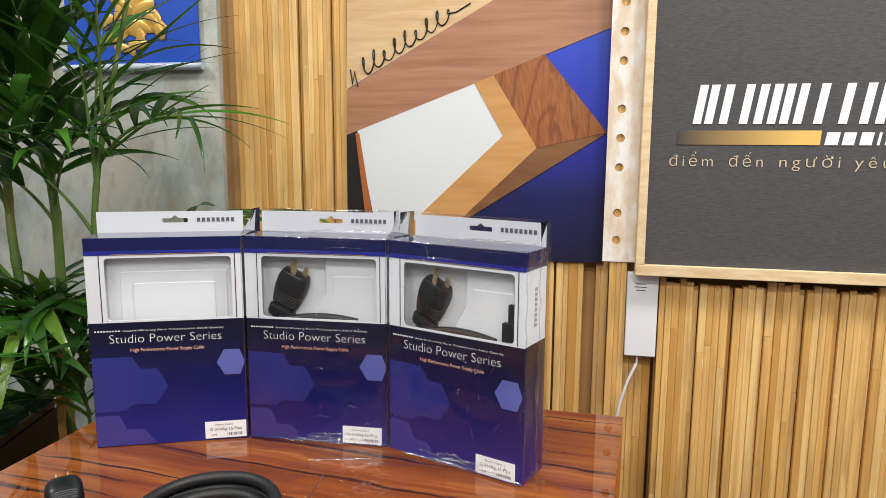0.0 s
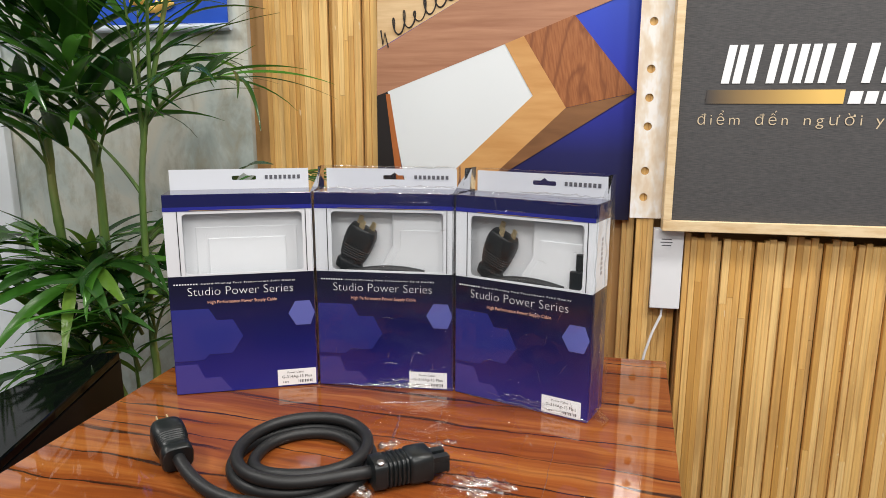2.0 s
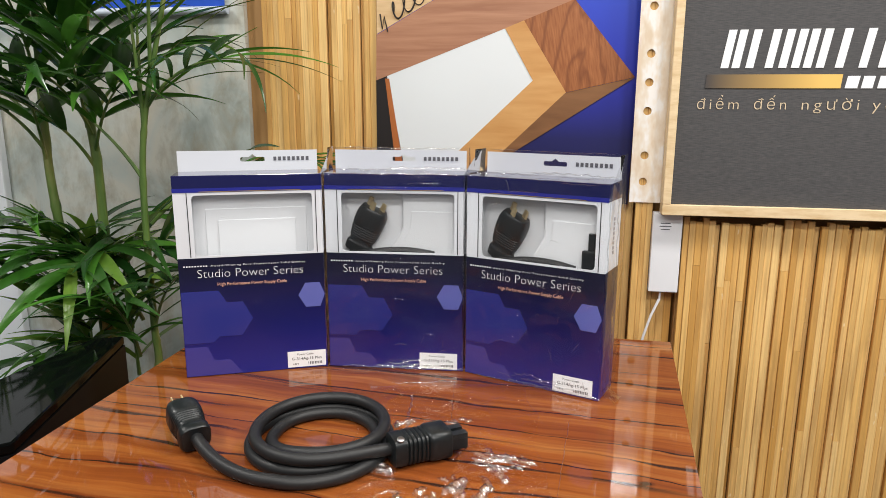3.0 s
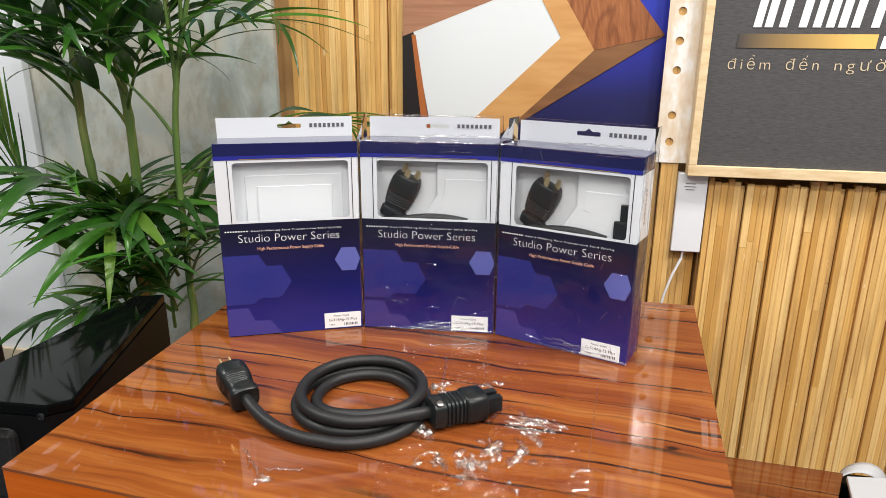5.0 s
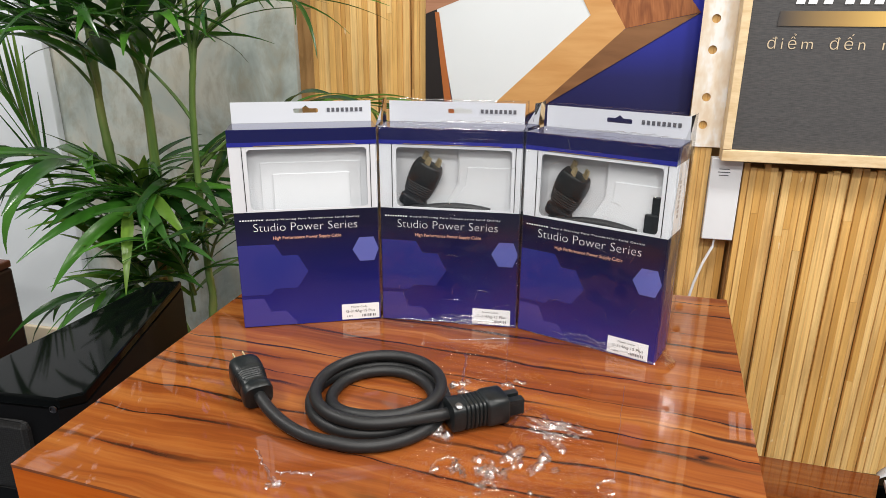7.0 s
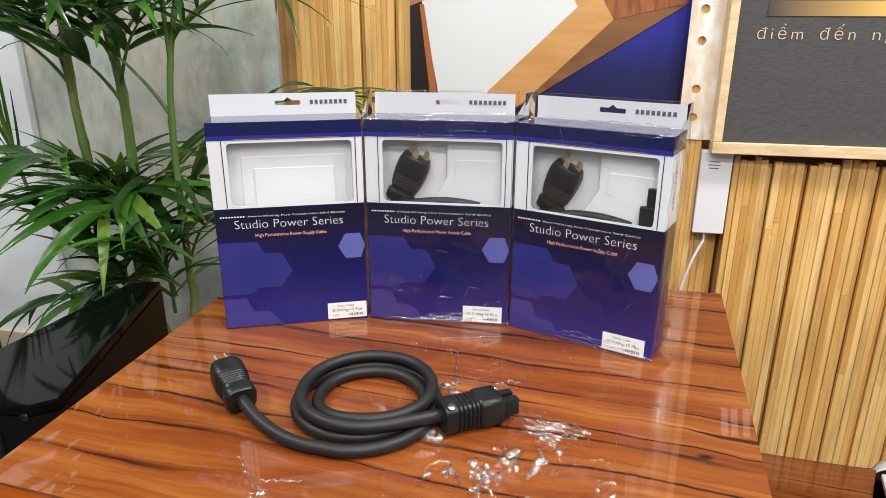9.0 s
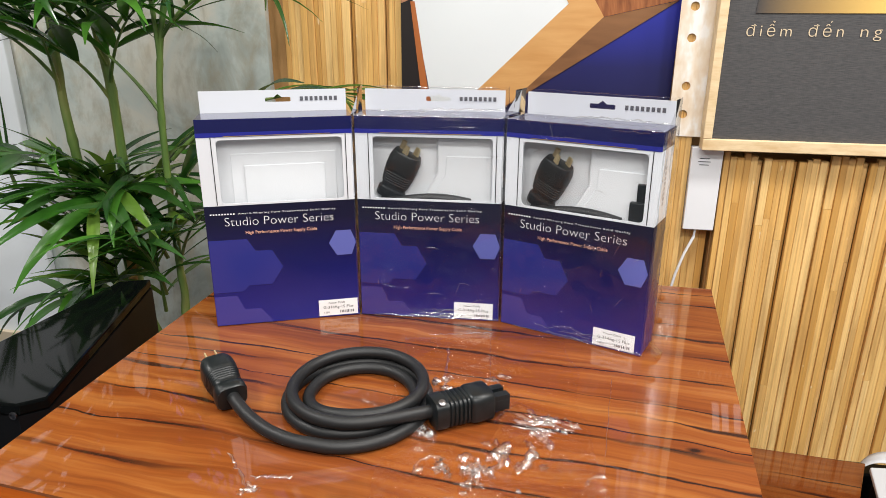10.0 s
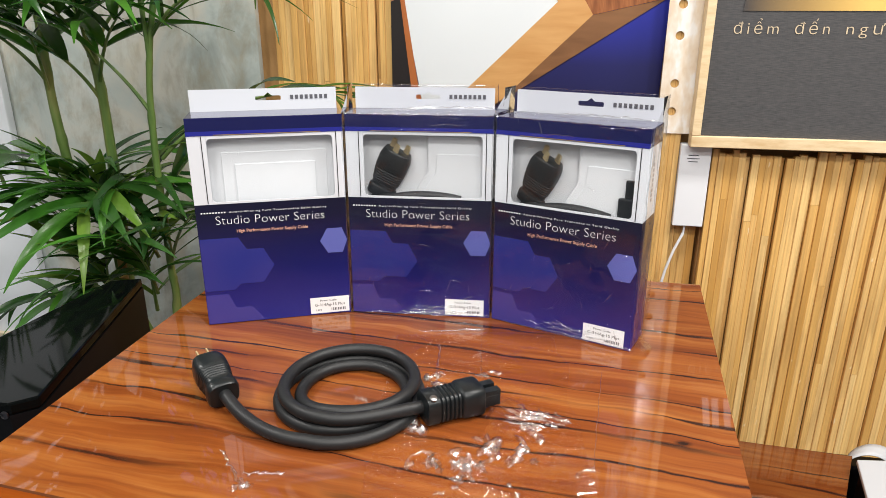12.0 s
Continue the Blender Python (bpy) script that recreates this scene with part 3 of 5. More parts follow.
for word, a, b in (("điểm", 0.173, 0.258), ("đến", 0.289, 0.353), ("người", 0.384, 0.495), ("yêu", 0.521, 0.585)):
    writing("tagline", word, b - a, 0.0235, TAGLINE_INK, board, pose(a, 1.4948, 1.0295, 90), spacing=1.35, thin=-0.012)

# ---- poster on the slats ----
poster = thing("poster", "printed poster of a wooden frame corner on blue", "poster", pose(0, 0, 0))
PY = 1.5655
PR = [(-0.562, 0.807), (0.047, 0.807), (0.060, 1.70), (-0.550, 1.70)]
part("sheet", plate(PR, PY, 0.006), P_BLUE, poster)


def print_area(name, pts, mat, layer):
    part(name, plate(pts, PY - 0.0008 * layer, 0.0006), mat, poster)


print_area("print_area", [(-0.5615, 0.8075), (-0.49, 0.8075), (-0.50, 0.91), (-0.529, 1.108), (-0.5605, 1.104)], P_NEAR_BLACK, 1)
print_area("print_area", [(-0.5575, 1.20), (-0.20, 1.395), (0.0575, 1.545), (0.0585, 1.69), (-0.5505, 1.69)], P_BEECH, 1)
print_area("print_area", [(-0.560, 1.093), (-0.251, 1.209), (0.0545, 1.325), (0.0570, 1.545), (-0.20, 1.395), (-0.558, 1.198)], P_WALNUT, 2)
print_area("print_area", [(-0.48, 0.815), (-0.38, 0.905), (-0.184, 1.092), (-0.245, 1.222), (-0.535, 1.112), (-0.497, 0.91)], P_WHITE, 1.5)
print_area("print_area", [(-0.505, 0.815), (-0.478, 0.815), (-0.499, 0.91), (-0.528, 1.097), (-0.538, 1.097)], P_RED, 3)
print_area("print_area", [(-0.251, 1.209), (-0.184, 1.092), (-0.38, 0.905), (-0.47, 0.82), (-0.36, 0.82), (-0.30, 0.88), (-0.107, 1.065), (-0.208, 1.226)], P_OAK, 3)
print_area("print_area", [(-0.208, 1.226), (-0.107, 1.065), (0.046, 1.099), (-0.095, 1.270)], P_CHERRY, 3)
print_area("print_area", [(-0.107, 1.0645), (-0.30, 0.88), (-0.36, 0.82), (-0.355, 0.84), (-0.26, 0.903), (0.045, 1.098)], P_SHADE, 3)


def script_mark():
    """A plain looping pen stroke in place of the maker's written mark."""
    pts = []
    for k in range(150):
        u = k / 149
        turn = u * 8.5 * math.tau
        tall = 0.013 + 0.012 * abs(math.sin(u * 9.0 + 0.6)) * (1 - 0.45 * u)
        pts.append((-0.522 + 0.215 * u + 0.0075 * math.cos(turn), PY - 0.002, 1.228 + 0.125 * u + tall * (1 + math.sin(turn)) - 0.004))
    pts += [(-0.295, PY - 0.002, 1.366), (-0.262, PY - 0.002, 1.384)]
    return tube(pts, [0.0011 + 0.0009 * abs(math.sin(k * 0.13)) for k in range(len(pts))], 6)


part("pen_stroke", script_mark(), P_NEAR_BLACK, poster)
part("pen_stroke", tube([(-0.548, PY - 0.002, 1.245), (-0.543, PY - 0.002, 1.21), (-0.538, PY - 0.002, 1.24), (-0.530, PY - 0.002, 1.205)], 0.0018, 6), P_NEAR_BLACK, poster)

# ---- perforated strip ----
HOLES = [1.3667, 1.3072, 1.2477, 1.1483, 1.0868, 1.0244, 0.9260, 0.8665]


def strip_mesh():
    """A flat strip with round holes cut through it."""
    bm = bmesh.new()
    x0, x1, y0, y1, hx, r, n = 0.0463, 0.1237, 1.5266, 1.5288, 0.0740, 0.0090, 16
    cells = sorted(HOLES)
    cuts = [0.8187] + [(a + b) / 2 for a, b in zip(cells, cells[1:])] + [1.397, 1.70]
    for i, z in enumerate(cells):
        lo, hi = cuts[i], cuts[i + 1]
        rings = []
        for y in (y0, y1):
            ring, rim = [], []
            for k in range(n):
                a = math.tau * (k + 0.5) / n
                c, s = math.cos(a), math.sin(a)
                ring.append(bm.verts.new((hx + r * c, y, z + r * s)))
                tx = (x1 - hx) / c if c > 0 else (x0 - hx) / c
                tz = (hi - z) / s if s > 0 else (lo - z) / s
                t = min(tx, tz)
                rim.append(bm.verts.new((hx + t * c, y, z + t * s)))
            corners = [bm.verts.new((cx, y, cz)) for cx, cz in ((x1, hi), (x0, hi), (x0, lo), (x1, lo))]
            for k in range(n):
                bm.faces.new((ring[k], rim[k], rim[(k + 1) % n], ring[(k + 1) % n]))
            for c in corners:
                near = sorted(rim, key=lambda v: (v.co - c.co).length)
                bm.faces.new((next(v for v in near if abs(v.co.x - c.co.x) < 1e-5), c, next(v for v in near if abs(v.co.z - c.co.z) < 1e-5)))
            rings.append(ring)
        for k in range(n):
            bm.faces.new((rings[0][k], rings[0][(k + 1) % n], rings[1][(k + 1) % n], rings[1][k]))
    bmesh.ops.remove_doubles(bm, verts=bm.verts[:], dist=0.00005)
    bmesh.ops.recalc_face_normals(bm, faces=bm.faces[:])
    return bm


perforated = thing("perforated_strip", "glossy cream plastic strip with punched round holes", "strip", pose(0, 0, 0))
part("punched_band", strip_mesh(), STRIP_CREAM, perforated)
part("upper_band", box(0.0463, 1.5266, 1.3975, 0.1237, 1.5288, 1.70), STRIP_CREAM, perforated)

# ---- white wall box with its lead ----
adapter = thing("wall_box", "flat white plastic box hung on the slats", "device", pose(0, 0, 0))
part("shell", box(0.1015, 1.519, 0.6095, 0.1675, 1.541, 0.797, 0.002), PLASTIC_WHITE, adapter)
for i, w in enumerate((0.022, 0.026, 0.02)):
    part("print_bar", box(0.126 - w / 2 + 0.004, 1.5183, 0.772 - 0.007 * i, 0.126 + w / 2 + 0.004, 1.5188, 0.7738 - 0.007 * i), GREY_INK, adapter)
lead = [(0.131, 1.53, 0.609), (0.129, 1.528, 0.59), (0.112, 1.522, 0.55), (0.098, 1.52, 0.50), (0.088, 1.522, 0.44), (0.083, 1.525, 0.36), (0.08, 1.53, 0.2), (0.08, 1.53, 0.0)]
part("lead", tube(lead, 0.0032, 8), PLASTIC_WHITE, adapter, "thin white cable", smooth=True)

# ---- blue scroll on the cement wall ----
scroll = thing("wall_scroll", "blue hanging scroll with a gold ornament on a grey rod", "wall scroll", pose(0, 0, 0))
part("cloth", box(-1.325, 1.570, 1.268, -0.945, 1.573, 1.95), SCROLL_BLUE, scroll)
part("rod", tube([(-1.335, 1.566, 1.262), (-1.2, 1.566, 1.262), (-0.935, 1.566, 1.262)], 0.0095, 14), ROD_GREY, scroll, "grey blue rod", smooth=True)


rnd = random.Random(5)
for k in range(26):
    a, rr, size = rnd.uniform(0, math.tau), rnd.uniform(0.02, 0.085), rnd.uniform(0.014, 0.03)
    m = Matrix.Translation((-1.128 + rr * math.cos(a), 1.5685 - 0.0001 * k, 1.385 + rr * math.sin(a) * 0.95)) @ Matrix.Rotation(rnd.uniform(0, 3), 4, "Y") @ Matrix.Diagonal((size * 1.5, 0.004, size * 0.7, 1))
    lobe = bmesh.new()
    bmesh.ops.create_icosphere(lobe, subdivisions=2, radius=1.0, matrix=m)
    part("relief_lobe", lobe, GOLD_LEAF, scroll, "gold swirling relief" if k == 0 else "", smooth=True)

# ---- boxed cables ----
W, H, D = 0.205, 0.293, 0.060


def hexagon(cx, cz, r, clip=None):
    pts = [(cx + r * math.cos(math.tau * k / 6), cz + r * math.sin(math.tau * k / 6)) for k in range(6)]
    if clip:
        pts = [(min(max(x, 0.0008), W - 0.0008), min(max(z, 0.0008), H)) for x, z in pts]
    return pts


def tab_mesh():
    """The hanging tab with a euro slot through it."""
    x0, x1, z0, z1 = 0.002, W - 0.002, H, H + 0.0295
    cx, cz = 0.108, H + 0.0165
    slot = []
    for k in range(24):
        a = math.tau * k / 24
        hx, hz = math.cos(a), math.sin(a)
        x = cx + 0.0175 * max(-1, min(1, hx * 1.25))
        z = cz + 0.0032 * max(-1, min(1, hz * 1.5))
        if hz > 0 and abs(x - cx) < 0.0055:
            z = cz + 0.0075
        slot.append((x, z))
    bm = bmesh.new()
    for y, flip in ((D - 0.0015, False), (D, True)):
        ring = [bm.verts.new((x, y, z)) for x, z in slot]
        rim = []
        for k in range(24):
            a = math.tau * k / 24
            c, s = math.cos(a), math.sin(a)
            tx = ((x1 - cx) / c if c > 0 else (x0 - cx) / c) if abs(c) > 1e-6 else 9
            tz = ((z1 - cz) / s if s > 0 else (z0 - cz) / s) if abs(s) > 1e-6 else 9
            t = min(tx, tz)
            rim.append(bm.verts.new((cx + t * c, y, cz + t * s)))
        corners = [bm.verts.new((x, y, z)) for x, z in ((x1, z1), (x0, z1), (x0, z0), (x1, z0))]
        for k in range(24):
            bm.faces.new((ring[k], rim[k], rim[(k + 1) % 24], ring[(k + 1) % 24]))
        for c in corners:
            near = sorted(rim, key=lambda v: (v.co - c.co).length)
            a = next(v for v in near if abs(v.co.x - c.co.x) < 1e-5)
            b = next(v for v in near if abs(v.co.z - c.co.z) < 1e-5)
            bm.faces.new((a, c, b))
    bmesh.ops.recalc_face_normals(bm, faces=bm.faces[:])
    return bm


def wall_plug(bm, m):
    """A round three-pin plug along +y, its cable end at the origin."""
    prof = [(0.0085, 0.0), (0.0172, 0.0006), (0.0186, 0.0025), (0.0188, 0.0125), (0.0180, 0.0140), (0.0166, 0.0150), (0.0164, 0.0185), (0.0170, 0.0200)]
    for k in range(5):
        y = 0.0215 + 0.0034 * k
        r = 0.0173 + 0.0005 * k
        prof += [(r, y), (r + 0.0008, y + 0.0006), (r + 0.0008, y + 0.0018), (r, y + 0.0024)]
    prof += [(0.0202, 0.0400), (0.0206, 0.0425), (0.0204, 0.0560), (0.0188, 0.0620), (0.0172, 0.0655), (0.0160, 0.0660)]
    rings = []
    for r, y in prof:
        rings.append([m @ Vector((r * math.copysign(abs(math.cos(a)) ** 0.58, math.cos(a)), y, r * math.copysign(abs(math.sin(a)) ** 0.58, math.sin(a)) * 0.92)) for a in [k * math.tau / 28 for k in range(28)]])
    ring_tube(bm, rings)
    bmesh.ops.recalc_face_normals(bm, faces=bm.faces[:])


def pins(bm, m, tip=0.086):
    for x in (-0.0063, 0.0063):
        tmp = [m @ Vector(c) for c in ((x - 0.0010, 0.065, 0.000), (x + 0.0010, 0.065, 0.000), (x + 0.0010, 0.065, 0.0066), (x - 0.0010, 0.065, 0.0066), (x - 0.0008, tip, 0.001), (x + 0.0008, tip, 0.001), (x + 0.0008, tip, 0.0056), (x - 0.0008, tip, 0.0056))]
        v = [bm.verts.new(c) for c in tmp]
        for f in ((3, 2, 1, 0), (4, 5, 6, 7), (0, 1, 5, 4), (1, 2, 6, 5), (2, 3, 7, 6), (3, 0, 4, 7)):
            bm.faces.new([v[i] for i in f])
    rings = [[m @ Vector((0.0024 * math.cos(k * math.tau / 10), y, -0.0095 + 0.0024 * math.sin(k * math.tau / 10))) for k in range(10)] for y in (0.065, tip)]
    ring_tube(bm, rings)
    bmesh.ops.recalc_face_normals(bm, faces=bm.faces[:])


def wrap_mesh(seed, low=True):
    """Loose film round a carton, with folds at its foot and corners."""
    bm = bmesh.new()
    nx, nz, ny = 26, 40, 8
    x0, x1, y0, y1, z0, z1 = -0.003, W + 0.003, -0.003, D + 0.003, 0.0006, H + 0.034
    grid = []
    per = [(x0 + (x1 - x0) * i / nx, y0) for i in range(nx)] + [(x1, y0 + (y1 - y0) * i / ny) for i in range(ny)] + [(x1 - (x1 - x0) * i / nx, y1) for i in range(nx)] + [(x0, y1 - (y1 - y0) * i / ny) for i in range(ny)]
    for j in range(nz + 1):
        z = z0 + (z1 - z0) * j / nz
        row = []
        lean = max(0.0, (z - H) / (z1 - H))
        for x, y in per:
            yy = y + (D - 0.006 - y) * lean * 0.9 if y < D / 2 else y
            p = Vector((x * 23, yy * 30 + seed * 7, z * 16))
            k = 0.0012 + 0.003 * max(0, 1 - z / 0.03) + 0.0006 * (1 if z > H - 0.01 else 0)
            d = noise.noise_vector(p) * k
            row.append(bm.verts.new((x + d.x + (0.0015 if x > W / 2 else -0.0015) * (1 - lean), yy - abs(d.y) * (1 if y < D / 2 else -1), z + d.z * 0.3 if j else z)))
        grid.append(row)
    split = next(j for j in range(nz) if z0 + (z1 - z0) * j / nz >= H)
    for j, row in enumerate(grid):
        if (j > split) if low else (j < split):
            for v in row:
                bm.verts.remove(v)
    grid = grid[:split + 1] if low else grid[split:]
    n = len(per)
    for a, b in zip(grid, grid[1:]):
        for i in range(n):
            bm.faces.new((a[i], a[(i + 1) % n], b[(i + 1) % n], b[i]))
    if not low:
        return bm
    # a loose tail of film at the right foot
    tail = [[bm.verts.new((W + 0.003 + 0.020 * u + 0.003 * noise.noise(Vector((u * 9, v * 9, seed))), -0.002 + 0.03 * v, 0.001 + 0.03 * (1 - u) * (0.4 + 0.6 * abs(noise.noise(Vector((u * 6, v * 8, seed + 3))))))) for u in (0, 0.25, 0.5, 0.75, 1)] for v in (0, 0.25, 0.5, 0.75, 1)]
    for a, b in zip(tail, tail[1:]):
        for k in range(4):
            bm.faces.new((a[k], a[k + 1], b[k + 1], b[k]))
    return bm


def film_folds(c, seed):
    """Rolled edges and creases of the film, which catch the light."""
    r = random.Random(40 + seed)

    def fold(points, radius, way=(0, -1, 0.25)):
        ends = [radius * (0.25 if k in (0, len(points) - 1) else 1.0) for k in range(len(points))]
        f = part("film_fold", ridge(points, ends, way), FOLD_FILM, c, smooth=True)
        f.visible_shadow = False

    def run(x0, x1, y, z, radius, n=18, wob=0.0008, way=(0, -1, 0.4)):
        fold([(x0 + (x1 - x0) * k / n, y - abs(r.gauss(0, wob)), z + r.gauss(0, wob)) for k in range(n + 1)], radius * r.uniform(0.8, 1.2), way)

    run(0.07, W + 0.004, -0.0045, 0.0050, 0.0020)
    run(0.09, W - 0.02, -0.0040, 0.0100, 0.0013)
    run(0.02, 0.15, -0.0035, 0.0022, 0.0012)
    run(0.0, W, -0.0035, 0.2935, 0.0009, wob=0.0006)
    run(0.01, W - 0.01, D - 0.004, H + 0.0325, 0.0009, wob=0.0006)
    run(0.0, 0.5 * W, 0.02, H + 0.003, 0.0011, wob=0.0008, way=(0, -0.5, 1))
    run(0.4 * W, W, 0.035, H + 0.005, 0.0012, wob=0.0008, way=(0, -0.5, 1))
    for k in range(6):
        y, x = r.uniform(0.004, D - 0.010), r.uniform(-0.002, W * 0.75)
        run(x, x + r.uniform(0.02, 0.09), y, H + 0.002 + 0.35 * y * 0.1, r.uniform(0.0003, 0.0008), n=7, wob=0.0007, way=(0, -0.5, 1))
    for k in range(3):
        x = r.uniform(0.0, W * 0.7)
        run(x, x + r.uniform(0.02, 0.07), -0.0036, r.uniform(0.272, 0.292), r.uniform(0.0003, 0.0006), n=7, wob=0.0006)
    for k in range(7):
        x = r.uniform(0.02, W * 0.7)
        run(x, x + r.uniform(0.02, 0.06), -0.0040, r.uniform(0.003, 0.020), r.uniform(0.0005, 0.0013), n=9, wob=0.0012)
    for x in (-0.0035, W + 0.0035):
        fold([(x + r.gauss(0, 0.0005), -0.003, 0.004 + 0.29 * k / 20) for k in range(21)], 0.0009)
    fold([(W + 0.005 + r.gauss(0, 0.001), D * 0.5 + r.gauss(0, 0.001), 0.004 + 0.30 * k / 20) for k in range(21)], 0.0010, (1, -0.6, 0))
    for k in range(26):
        x, z = r.choice((r.uniform(0.005, 0.06), r.uniform(0.1, W - 0.01), r.uniform(0.01, W - 0.01))), r.choice((r.uniform(0.015, 0.06), r.uniform(0.02, 0.15), r.uniform(0.16, 0.30)))
        a, ln = r.uniform(-0.5, 0.5) + r.choice((0.0, 1.4)), r.uniform(0.004, 0.022)
        pts = [(min(max(x + ln * (u - 0.5) * math.cos(a), 0.0), W), -0.0038, z + ln * (u - 0.5) * math.sin(a) + 0.002 * math.sin(3 * u)) for u in (0, 0.25, 0.5, 0.75, 1)]
        fold(pts, r.uniform(0.0003, 0.0008))


def cable_box(m, filled, wrapped, label, connector=False):
    t = 0.0015
    c = thing("cable_box", label, "box", m, "boxes on the cabinet")
    part("lower_front", box(0, 0, 0, W, t, 0.1765), NAVY, c, "navy to violet printed card")
    part("side_panel", box(0, t, 0, t, D - t, 0.1765), NAVY, c)
    part("side_panel", box(W - t, t, 0, W, D - t, 0.1765), NAVY, c)
    part("back_panel", box(0, D - t, 0, W, D, H - 0.0002), NAVY, c)
    part("bottom_panel", box(t, t, 0.0002, W - t, D - t, t), NAVY, c)
    part("upper_side", box(0, 0, 0.1767, 0.0245, t, 0.2695), CARD_WHITE, c, "white printed card")
    part("upper_side", box(0.1905, 0, 0.1767, W, t, 0.2695), CARD_WHITE, c, "white printed card")
    part("window_rail", box(0.0247, 0, 0.1767, 0.1903, t, 0.1795), CARD_WHITE, c)
    part("window_rail", box(0.0247, 0, 0.2655, 0.1903, t, 0.2695), CARD_WHITE, c)
    part("upper_side", box(0, t + 0.0002, 0.1767, t, D - t, 0.2695), CARD_WHITE, c)
    part("upper_side", box(W - t, t + 0.0002, 0.1767, W, D - t, 0.2695), CARD_WHITE, c)
    part("top_band", box(-0.0003, -0.0003, 0.2697, W + 0.0003, D - t - 0.0002, H, 0.0006), BAND_NAVY, c, "glossy navy card lid")
    part("blue_edge", box(-0.0004, -0.0006, 0.2697, W + 0.0004, -0.0003, 0.2755), BAND_BLUE, c)
    part("gold_line", box(0.035, -0.0010, 0.2702, 0.175, -0.0006, 0.2709), GOLD_LINE, c)
    part("hanging_tab", tab_mesh(), CARD_WHITE, c, "white card tab with a slot")
    for x in (0.0178, 0.1950):
        part("black_line", box(x, -0.0005, 0.178, x + 0.0011, -0.0001, 0.2693), INK_BLACK, c)
    part("window", box(0.0247, 0.0004, 0.1796, 0.1903, 0.0007, 0.2654), WINDOW_FILM, c, "clear plastic window").visible_shadow = False
    for cx, cz, sx, sz in ((0.0247, 0.1795, 1, 1), (0.1903, 0.1795, -1, 1), (0.0247, 0.2655, 1, -1), (0.1903, 0.2655, -1, -1)):
        r = 0.0055
        arc = [(cx + sx * r * (1 - math.sin(q)), cz + sz * r * (1 - math.cos(q))) for q in [math.pi / 2 * k / 5 for k in range(6)]]
        part("window_corner", plate([(cx, cz)] + arc, 0.0, t), CARD_WHITE, c)
    # printed hexagons
    e = -0.0004
    part("hexagon_print", plate(hexagon(0.1865, 0.1140, 0.0212, True), e, 0.0003), HEX_PALE, c)
    part("hexagon_print", plate([(0.0008, 0.128), (0.0526, 0.1279), (0.0629, 0.110), (0.0854, 0.110), (0.0987, 0.084), (0.0822, 0.059), (0.0492, 0.059), (0.0420, 0.0506), (0.0008, 0.0506)], e, 0.0003), HEX_BLUE, c)
    part("hexagon_print", plate([(0.0008, 0.0447), (0.0318, 0.0447), (0.0408, 0.0230), (0.0632, 0.0230), (0.0800, 0.0008), (0.0008, 0.0008)], e, 0.0003), HEX_VIOLET, c)
    sx = -0.0062 if wrapped else 0.0
    part("label_sticker", box(0.1455 + sx, -0.0008, 0.0022, 0.2025 + sx, -0.0004, 0.0270), STICKER, c, "white price sticker")
    flat = lambda x, z: pose(x, -0.0011, z, 90)
    writing("sticker_text", "Power Cable", 0.024, 0.0030, INK_BLACK, c, flat(0.160 + sx, 0.0208))
    writing("sticker_text", "G-314Ag-15 Plus", 0.044, 0.0044, INK_BLACK, c, flat(0.152 + sx, 0.0134))
    writing("sticker_text", "1.8M", 0.008, 0.0027, INK_BLACK, c, flat(0.153 + sx, 0.0060))
    for k in range(9):
        x = 0.176 + k * 0.0024 + sx
        part("sticker_bar", box(x, -0.0011, 0.0056, x + (0.0014 if k % 3 else 0.0008), -0.0008, 0.0096), GREY_INK, c)
    writing("title", "Studio Power Series", 0.148, 0.0128, INK_WHITE, c, flat(0.0255, 0.1480), thin=-0.021)
    writing("subtitle", "High Performance Power Supply Cable", 0.0975, 0.0048, INK_ORANGE, c, flat(0.0520, 0.1355))
    for k in range(9):
        x = 0.0070 + k * 0.0038
        part("print_bar", box(x, -0.0011, 0.1642, x + 0.0021, -0.0008, 0.1660), INK_WHITE, c)
    writing("small_print", "Award-Winning Pure Transmission Solid Quality", 0.133, 0.0026, INK_WHITE, c, flat(0.0440, 0.1640), spacing=1.25)
    # maker's mark on the tab, as plain blocks, and on the right side
    for k in range(8):
        x = 0.1385 + k * 0.0068
        part("logo_block", box(x, D - 0.0021, H + 0.0144, x + 0.0042, D - 0.0017, H + 0.0200), GREY_INK, c)
    for k in range(8):
        z = 0.198 + k * 0.0064
        part("logo_block", box(W + 0.0002, 0.026, z, W + 0.0006, 0.032, z + 0.0043), SIDE_INK, c)
    # white moulded tray behind the window
    def moulded(points, y, depth, bevel=0.003):
        bm = plate(points, y, depth)
        bmesh.ops.bevel(bm, geom=bm.edges[:], offset=bevel, segments=2, affect="EDGES", profile=0.5)
        return bm

    if not filled:
        part("tray", box(0.003, 0.0160, 0.150, W - 0.003, 0.019, 0.2685), TRAY_WHITE, c, "white moulded tray")
        part("tray_step", moulded([(0.040, 0.150), (0.182, 0.150), (0.182, 0.244), (0.040, 0.244)], 0.0145, 0.0013, 0.0006), TRAY_WHITE, c)
        part("tray_step", moulded([(0.057, 0.150), (0.166, 0.150), (0.166, 0.228), (0.057, 0.228)], 0.0130, 0.0013, 0.0006), TRAY_WHITE, c)
    else:
        part("tray", box(0.003, 0.0220, 0.120, W - 0.003, 0.025, 0.2685), TRAY_WHITE, c, "white moulded tray")
